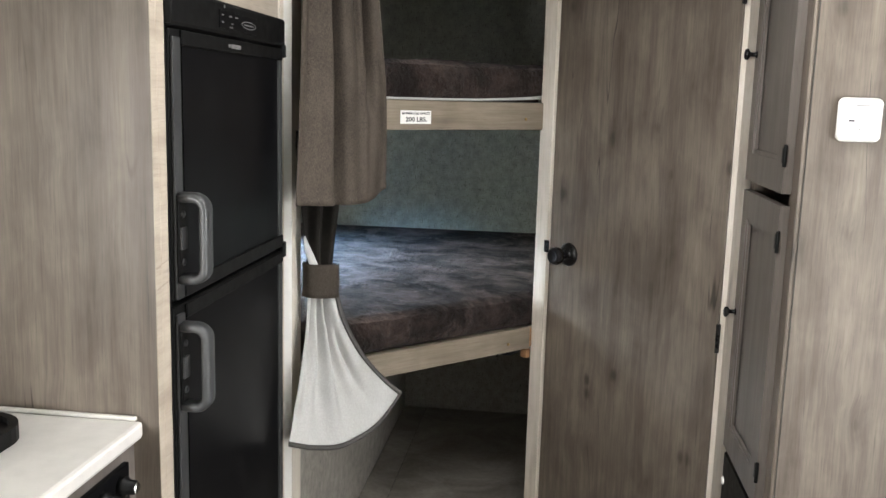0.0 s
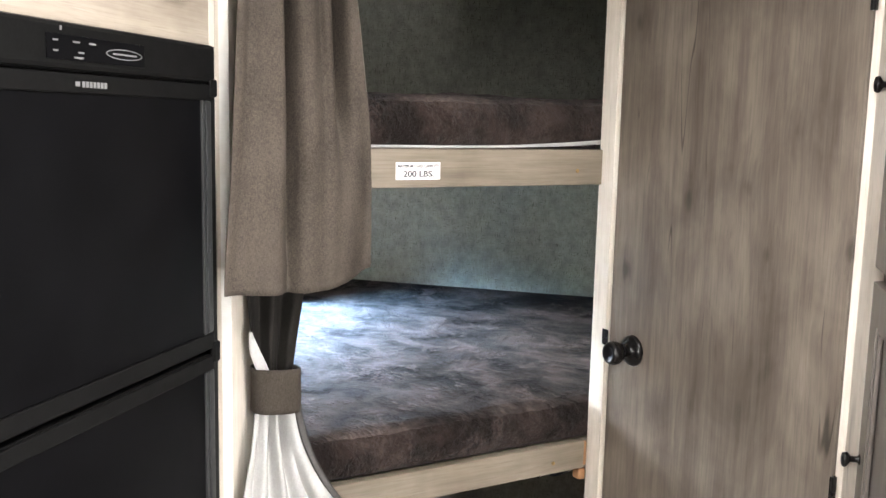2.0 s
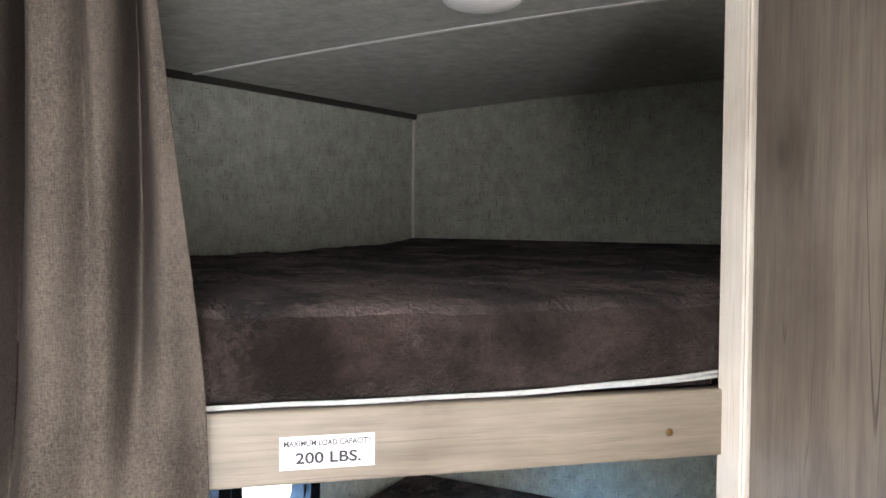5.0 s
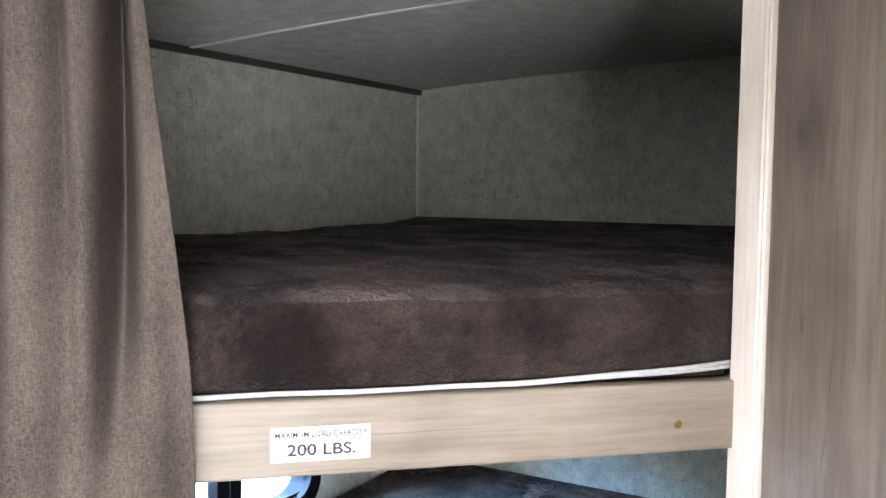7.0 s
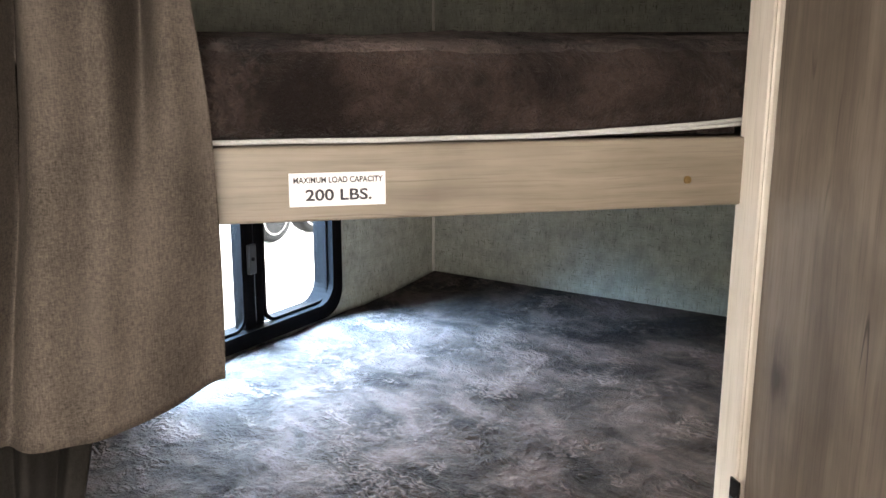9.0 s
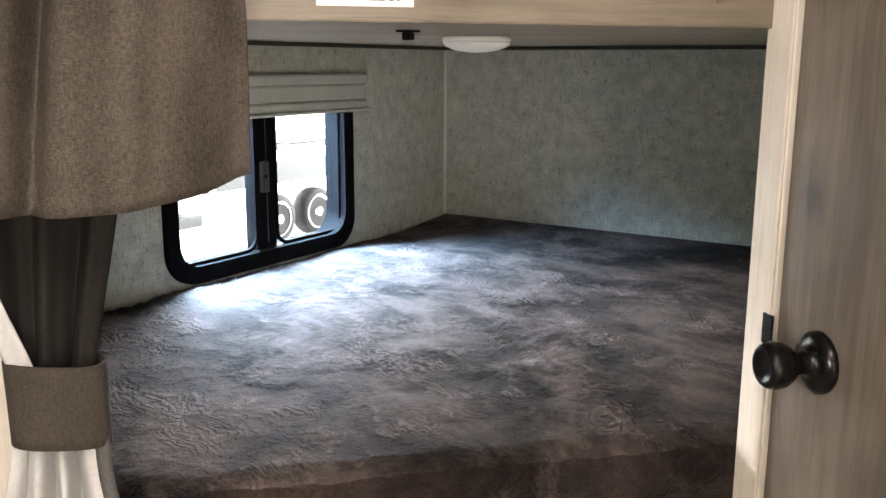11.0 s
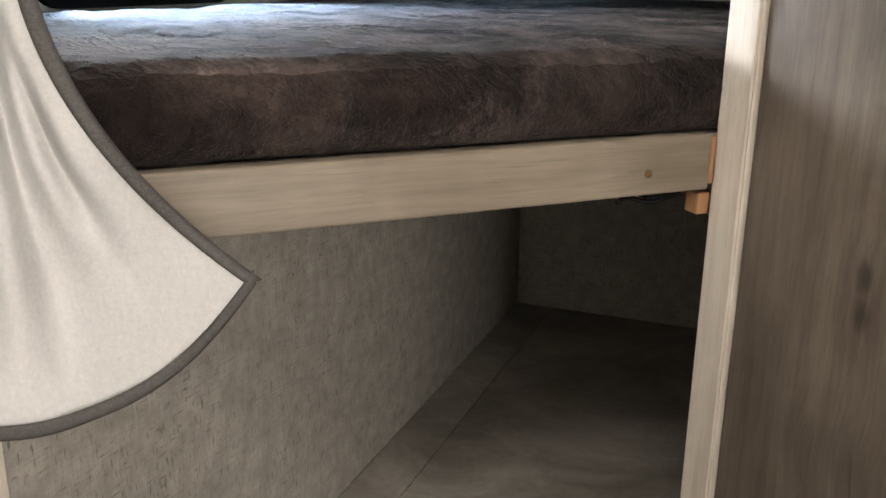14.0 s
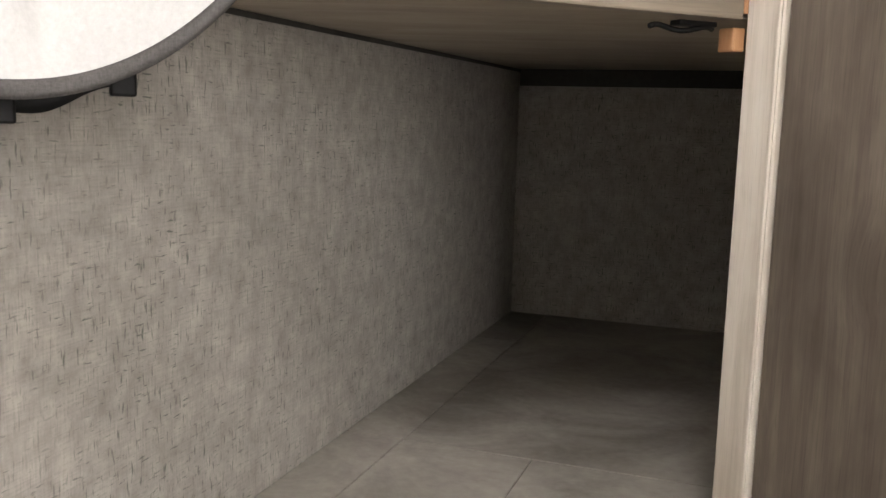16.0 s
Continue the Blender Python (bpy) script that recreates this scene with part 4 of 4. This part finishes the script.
def fridge_door(z0, z1, hz0, hz1, badge):
    d = part("door", span(-0.4485, -0.434, 1.2265, 1.7490, z0, z1, 0.003), BLACK_TRIM, fr, "black door")
    part("panel", span(-0.4345, -0.4325, 1.268, 1.722, z0 + 0.026, z1 - 0.024), BLACK_GLOSS, d, "glossy black insert panel")
    part("door_edge", span(-0.4338, -0.4285, 1.2275, 1.2545, z0 + 0.002, z1 - 0.012, 0.002), GREY_TRIM, d, "dark grey metal edge")
    part("door_rail", span(-0.4338, -0.4285, 1.2605, 1.7480, z1 - 0.0235, z1 - 0.001, 0.002), BLACK_TRIM, d, "black top rail")
    part("door_rail", span(-0.4338, -0.4285, 1.2605, 1.7480, z0 + 0.001, z0 + 0.0255, 0.002), BLACK_TRIM, d, "black bottom rail")
    part("door_edge", span(-0.4338, -0.4290, 1.7225, 1.7285, z0 + 0.026, z1 - 0.024, 0.0015), GREY_TRIM, d, "dark grey metal edge")
    part("door_edge", span(-0.4338, -0.4295, 1.7335, 1.7482, z0 + 0.026, z1 - 0.024, 0.003), GREY_TRIM, d, "grey metal hinge edge")
    for f in (0.35, 0.62):
        part("rivet", lathe([(0.0025, 0), (0.002, 0.0012)], (-0.4297, 1.7410, lerp(z1, z0, f)), (1, 0, 0), 10), GREY_TRIM, d, "grey rivet")
    # handle: base plate with two screws and a bowed grip
    h = part("handle", span(-0.4282, -0.4235, 1.2265, 1.2500, hz0 + 0.004, hz1 - 0.004, 0.002), BLACK_TRIM, d, "black handle base plate")
    part("pad", span(-0.4238, -0.4200, 1.2275, 1.2480, lerp(hz0, hz1, 0.38), lerp(hz0, hz1, 0.62), 0.0012), GREY_PLASTIC, h, "grey release pad")
    grip = []
    r = 0.018
    for i in range(9):
        a = radians(90 * i / 8)
        grip.append((-0.4065 + r * math.sin(a), 1.2395, hz1 - 0.008 - r + r * math.cos(a)))
    for i in range(9):
        a = radians(90 * i / 8)
        grip.append((-0.4065 + r * math.cos(a), 1.2395, hz0 + 0.008 + r - r * math.sin(a)))
    pts = [(-0.426, 1.2395, hz1 - 0.008)] + grip + [(-0.426, 1.2395, hz0 + 0.008)]
    gb = bmesh.new()
    ring = []
    for i, p in enumerate(pts):
        p = Vector(p)
        t = (Vector(pts[min(i + 1, len(pts) - 1)]) - Vector(pts[max(0, i - 1)])).normalized()
        nrm = Vector((t.z, 0, -t.x))
        ring.append([gb.verts.new(p + nrm * 0.0075 * cu_ + Vector((0, 1, 0)) * 0.0145 * cv_) for cu_, cv_ in
                     [(math.copysign(abs(math.cos(q)) ** 0.6, math.cos(q)), math.copysign(abs(math.sin(q)) ** 0.6, math.sin(q))) for q in [2 * math.pi * k / 14 for k in range(14)]]])
    for a, b in zip(ring, ring[1:]):
        for k in range(14):
            gb.faces.new((a[k], a[(k + 1) % 14], b[(k + 1) % 14], b[k]))
    gb.faces.new(ring[0])
    gb.faces.new(ring[-1])
    bmesh.ops.recalc_face_normals(gb, faces=gb.faces)
    part("grip", gb, GREY_PLASTIC, h, "grey bowed grip", True)
    for z in (lerp(hz0, hz1, 0.24), lerp(hz0, hz1, 0.76)):
        part("screw", lathe([(0.0055, 0), (0.005, 0.0022), (0.002, 0.003)], (-0.4236, 1.239, z), (1, 0, 0), 14), GREY_TRIM, h, "dark steel screw")
    if badge:
        part("badge", span(-0.4283, -0.4279, 1.448, 1.456, z1 - 0.0155, z1 - 0.010), SILVER_INK, d, "silver maker's mark as plain shapes")
        for k in range(7):
            part("badge", span(-0.4283, -0.4279, 1.4600 + k * 0.0067, 1.4650 + k * 0.0067, z1 - 0.0165, z1 - 0.0095), SILVER_INK, d, "silver maker's mark as plain shapes")
    return d


fridge_door(1.3115, 1.7085, 1.337, 1.475, True)
fridge_door(0.404, 1.3030, 1.140, 1.280, False)
for z0, z1 in ((1.690, 1.716), (1.290, 1.322)):
    part("hinge", span(-0.434, -0.425, 1.7410, 1.7590, z0, z1, 0.003), BLACK_TRIM, fr, "black hinge cap")

# ---- kitchen counter ----
kc = thing("kitchen_cabinet", (-0.7, 0.2, 0), "grey oak kitchen base cabinet beside the refrigerator", "cabinet")
part("face", span(-0.49, -0.475, -1.2, 1.169, 0.0, 1.120), WOOD_DOOR, kc, "taupe oak face")
ct = thing("countertop", (-0.7, 0.2, 1.12), "white laminate countertop with a rounded edge", "countertop")
part("top", span(XW + 0.001, -0.459, -1.2, 1.1685, 1.121, 1.147, 0.006), COUNTER, ct)
part("end_strip", span(XW + 0.001, -0.468, 1.1605, 1.1692, 1.1475, 1.1535, 0.002), COUNTER, ct, "raised strip along the cabinet")
ck = thing("cooktop", (-0.75, 0.8, 1.147), "black cooktop with a rounded rim on the counter", "cooktop")
part("tray", ring_plate(rounded(-0.905, -0.585, 0.52, 1.105, 0.06), rounded(-0.895, -0.595, 0.53, 1.095, 0.055), 0.022, (0, 0, 1.1475), (1, 0, 0), (0, 1, 0), (0, 0, 1)), BLACK_TRIM, ck, "black rim")
part("plate", prism(rounded(-0.896, -0.594, 0.529, 1.096, 0.055), 1.150, 1.162), BLACK_GLOSS, ck, "black plate")
ov = thing("oven", (-0.47, 0.8, 0.6), "black oven front with silver knobs below the counter", "oven")
part("front", span(-0.4745, -0.466, 0.55, 1.135, 0.55, 1.098, 0.002), BLACK_GLOSS, ov)
for y in (0.90, 0.985, 1.055, 1.108):
    kn = part("knob", lathe([(0.015, 0), (0.0145, 0.008), (0.011, 0.010), (0.010, 0.022), (0.007, 0.024)], (-0.466, y, 1.072), (1, 0, 0), 20), BLACK_TRIM, ov, "black knob", True)
    part("cap", lathe([(0.0085, 0), (0.007, 0.0015)], (-0.442, y, 1.072), (1, 0, 0), 18), CHROME, kn, "chrome cap")

# ---- bath door ----
jp = thing("door_jamb", door_pt(-0.02, 0, 0), "pale oak jamb post between bunks and bath door", "post")
part("board", boxed(door_pt(-0.0250, -0.012, 1.02), (0.049, 0.034, 2.04), DOORM, 0.0025), WOOD_TRIM, jp)
part("bead", boxed(door_pt(-0.0040, 0.0062, 1.02), (0.005, 0.004, 2.04), DOORM, 0.0015), WOOD_TRIM, jp, "rounded edge bead")
bd = thing("door_1", door_pt(0.26, 0, 0.02), "closed rustic grey oak bath door with a dark bronze knob", "door", kind="structure")
part("leaf", boxed(door_pt(0.2655, -0.012, 1.015), (0.5265, 0.024, 1.99), DOORM, 0.0012), WOOD_DARK, bd)
KS = 0.0720
part("door_handle", lathe([(0.0302, 0), (0.0300, 0.003), (0.0270, 0.0075), (0.0200, 0.010), (0.0150, 0.0115), (0.0118, 0.015), (0.0108, 0.022), (0.0120, 0.028),
                                (0.0185, 0.034), (0.0220, 0.041), (0.0228, 0.048), (0.0215, 0.055), (0.0190, 0.0585), (0.0150, 0.0595), (0.0130, 0.0575), (0.0050, 0.0560)],
                               door_pt(KS, 0.0002, 1.2355), DN, 40), BRONZE, bd, "dark bronze round knob", True)
part("strike_lip", boxed(door_pt(-0.0005, 0.0095, 1.247), (0.017, 0.003, 0.032), DOORM, 0.0012), BRONZE, jp, "dark bronze strike lip")
for z in (0.42, 1.12, 1.86):
    part("hinge", boxed(door_pt(0.5320, 0.0025, z), (0.006, 0.010, 0.065), DOORM, 0.001), BRONZE, bd, "dark hinge knuckle")
single("wall_over_bath_door", boxed(door_pt(0.255, -0.012, 2.038), (0.60, 0.022, 0.050), DOORM), WOOD_TRIM, door_pt(0.25, 0, 2.03), "pale oak header over the bath door", "wall", "structure")

# ---- pantry cabinet ----
PX = 0.536
pc = thing("pantry_cabinet", (0.9, 1.8, 0), "tall grey oak pantry cabinet with two shaker doors", "cabinet")
part("face_frame", ring_plate([(1.618, 0.0), (1.9995, 0.0), (1.9995, 2.07), (1.618, 2.07)], [(1.665, 0.1), (1.955, 0.1), (1.955, 1.98), (1.665, 1.98)], 0.018, (PX, 0, 0), (0, 1, 0), (0, 0, 1), (1, 0, 0)), WOOD_DARK, pc, "grey oak face frame")
part("side_panel", span(PX + 0.019, XR - 0.001, 1.990, 2.0, 0, 2.07), WOOD_DARK, pc)
part("end_panel", span(PX + 0.006, XR - 0.001, 1.606, 1.617, 0, 2.07), WOOD_DARK, pc, "rustic grey oak end panel")
part("corner_bead", span(PX - 0.002, PX + 0.0055, 1.6035, 1.6175, 0, 2.07, 0.0025), WOOD_DARK, pc, "grey oak corner bead")
part("back", span(PX + 0.05, PX + 0.06, 1.62, 1.985, 0.0, 2.07), DARK_SEAL_GAP, pc, "dark inside")
# Raised dark strip stands for the shadow in this joint.
part("groove", span(PX + 0.0062, PX + 0.0082, 1.6055, 1.6062, 0, 2.07), DARK_SEAL_GAP, pc, "dark strip for the joint's shadow beside the bead")
# return strip between bath door and pantry
a, b = Vector((0.486, 1.953, 0)), Vector((0.524, 1.991, 0))
mid = (a + b) / 2
part("return_strip", boxed((mid.x + 0.006, mid.y - 0.0 + 0.0, 1.03), ((b - a).length, 0.014, 2.06), DIAG, 0.0015), WOOD_TRIM, pc, "pale oak return strip")


def shaker(z0, z1, knob_z, hinges):
    y0, y1 = 1.652, 1.982
    d = part("cabinet_door", ring_plate([(y0, z0), (y1, z0), (y1, z1), (y0, z1)], [(y0 + 0.058, z0 + 0.058), (y1 - 0.058, z0 + 0.058), (y1 - 0.058, z1 - 0.058), (y0 + 0.058, z1 - 0.058)], 0.0165,
                                           (PX - 0.017, 0, 0), (0, 1, 0), (0, 0, 1), (1, 0, 0)), WOOD_DOOR, pc, "taupe oak shaker door")
    part("panel", span(PX - 0.0055, PX - 0.001, y0 + 0.0585, y1 - 0.0585, z0 + 0.0585, z1 - 0.0585), WOOD_DOOR, d, "recessed panel")
    part("moulding", ring_plate([(y0 + 0.058, z0 + 0.058), (y1 - 0.058, z0 + 0.058), (y1 - 0.058, z1 - 0.058), (y0 + 0.058, z1 - 0.058)],
                                [(y0 + 0.066, z0 + 0.066), (y1 - 0.066, z0 + 0.066), (y1 - 0.066, z1 - 0.066), (y0 + 0.066, z1 - 0.066)], 0.005, (PX - 0.0142, 0, 0), (0, 1, 0), (0, 0, 1), (1, 0, 0)), WOOD_DOOR, d, "inner moulding")
    part("knob", lathe([(0.008, 0), (0.0045, 0.004), (0.0045, 0.013), (0.012, 0.018), (0.0135, 0.0215), (0.011, 0.025), (0.004, 0.0265)], (PX - 0.0172, 1.955, knob_z), (-1, 0, 0), 24), BRONZE, d, "dark bronze knob", True)
    for z in hinges:
        part("hinge", span(PX - 0.0195, PX - 0.0165, 1.652, 1.664, z - 0.014, z + 0.014, 0.001), BLACK_TRIM, d, "black hinge leaf")
        part("hinge", lathe([(0.0030, 0), (0.0036, 0.002), (0.0036, 0.038), (0.0030, 0.040)], (PX - 0.0175, 1.6485, z - 0.020), (0, 0, 1), 12), BLACK_TRIM, d, "black hinge barrel", True)


shaker(1.468, 2.045, 1.727, (1.536, 1.97))
shaker(0.872, 1.446, 1.181, (1.381, 0.942))
pb = part("lower_panel", span(PX - 0.012, PX - 0.001, 1.67, 1.985, 0.15, 0.852, 0.002), BLACK_TRIM, pc, "black access panel")
part("catch", lathe([(0.009, 0), (0.008, 0.004)], (PX - 0.0122, 1.962, 0.790), (-1, 0, 0), 18), WHITE_PLASTIC, pb, "white catch")

# alarm on the pantry's end panel
al = thing("gas_alarm", (0.62, 1.605, 1.567), "white wall alarm on the grey oak panel", "alarm")
case = part("case", boxed((0.6205, 1.5940, 1.6035), (0.072, 0.022, 0.074), ID, 0.0105, 5), WHITE_PLASTIC, al, smooth=False)
part("slot", span(0.609, 0.633, 1.5825, 1.5833, 1.6265, 1.628), INK, case, "dark slot")
part("label_mark", span(0.600, 0.610, 1.5825, 1.5833, 1.600, 1.6035), INK, case, "small dark print")
part("label_mark", span(0.612, 0.636, 1.5825, 1.5833, 1.601, 1.6022), SILVER_INK, case, "small pale print")
part("button", lathe([(0.0016, 0), (0.0014, 0.001)], (0.619, 1.5833, 1.588), (0, -1, 0), 10), INK, case, "tiny test button")

# ---- outside, seen through the bunk window ----
GZ = -0.85
bm = bmesh.new()
bmesh.ops.create_grid(bm, x_segments=4, y_segments=4, size=600, matrix=Matrix.Translation((0, 0, GZ)))
single("ground", bm, GRAVEL, (0, 0, GZ), "pale gravel lot outside the trailer", "ground", "structure")


haze = Nodes("bright_haze")
glow = haze.add("ShaderNodeEmission", Color=(0.84, 0.94, 1.0, 1), Strength=46.0)
haze.tree.links.new(glow.outputs[0], haze.tree.nodes["Material Output"].inputs[0])
arc = [radians(60 + 6 * i) for i in range(24)]
single("backdrop", sheet([[(70 * math.cos(a), 70 * math.sin(a), z) for a in arc] for z in (GZ - 0.5, 30.0)]), haze.mat, (-60, 40, 0), "bright hazy sky beyond the lot", "backdrop", "structure")


def wheel(name, parent, at, axis, r, w):
    t = part(name, lathe([(r * 0.72, 0), (r * 0.94, 0.0), (r, w * 0.2), (r, w * 0.8), (r * 0.94, w), (r * 0.72, w)], at, axis, 36), RUBBER, parent, "black tyre", True)
    rim = part("rim", lathe([(r * 0.71, w * 0.3), (r * 0.71, w * 1.02), (r * 0.64, w * 1.04), (r * 0.60, w * 0.80), (r * 0.44, w * 0.72), (r * 0.40, w * 0.95),
                             (r * 0.22, w * 0.98), (r * 0.19, w * 1.10), (r * 0.05, w * 1.12)], at, axis, 28), CHROME, t, "silver rim")
    return rim


tt = thing("travel_trailer", (-9.5, 8.0, GZ), "white travel trailer parked across the lot with a rear spare wheel", "trailer")
part("body", span(-10.6, -7.35, 4.2, 8.35, -0.2, 2.3, 0.12), WHITE_BODY, tt)
part("bumper", span(-7.36, -7.16, 4.4, 8.3, -0.28, -0.14, 0.02), DARK_STEEL, tt)
wheel("spare_wheel", tt, (-7.34, 8.14, 0.50), (1, 0, 0), 0.31, 0.2)
for y in (6.2, 7.0):
    wheel("wheel", tt, (-7.5, y, GZ + 0.34), (1, 0, 0), 0.34, 0.2)
part("tail_lamp", span(-7.36, -7.33, 8.1, 8.2, 0.85, 1.05, 0.01), RED_LENS, tt, "red tail lamp")

ft = thing("flatbed_trailer", (-8.5, 10.5, GZ), "dark steel flatbed trailer with two wheels and a red lamp", "trailer")
part("deck", span(-9.5, -7.9, 8.95, 14.5, 0.36, 0.42, 0.01), DARK_STEEL, ft)
part("side_beam", span(-7.92, -7.82, 8.95, 14.5, -0.06, 0.22, 0.01), DARK_STEEL, ft)
part("post", span(-7.90, -7.80, 9.02, 9.12, -0.6, 0.56, 0.01), WHITE_BODY, ft, "pale upright post")
part("tail_lamp", span(-7.80, -7.77, 8.98, 9.20, 0.50, 0.58, 0.01), RED_LENS, ft, "red lamp")
for y in (10.15, 10.95):
    wheel("wheel", ft, (-7.95, y, GZ + 0.33), (1, 0, 0), 0.33, 0.22)
for y0, y1, z1 in ((10.0, 10.25, 0.62), (10.6, 11.6, 0.60)):
    part("tool_box", span(-8.6, -7.95, y0, y1, 0.425, z1, 0.02), WHITE_BODY, ft, "white box on the deck")

# ---- tiles under the bunk, last ----
tile_meshes = {}


def tile(x0, x1, y0, y1):
    key = (round(x1 - x0, 3), round(y1 - y0, 3))
    if key not in tile_meshes:
        tile_meshes[key] = mesh_of("tile", boxed((0, 0, 0), (key[0] - 0.0012, key[1] - 0.0012, 0.003), ID, 0.0006, 1), FLOOR)
    ob = new("tile", tile_meshes[key])
    ob.parent = floor_under
    ob.location = Vector(((x0 + x1) / 2, (y0 + y1) / 2, ZF - 0.0015)) - floor_under.location


for x0, x1, y0, y1 in ((-0.4295, -0.343, 1.985, 2.49), (-0.343, -0.16, 2.15, 2.49), (-0.16, 0.0895, 2.34, 2.49)):
    tile(x0, x1, y0, y1)
for x0, x1 in ((-0.4295, -0.343), (-0.343, 0.0895)):
    for y0, y1 in ((2.49, 3.09), (3.09, 3.351)):
        tile(x0, x1, y0, y1)
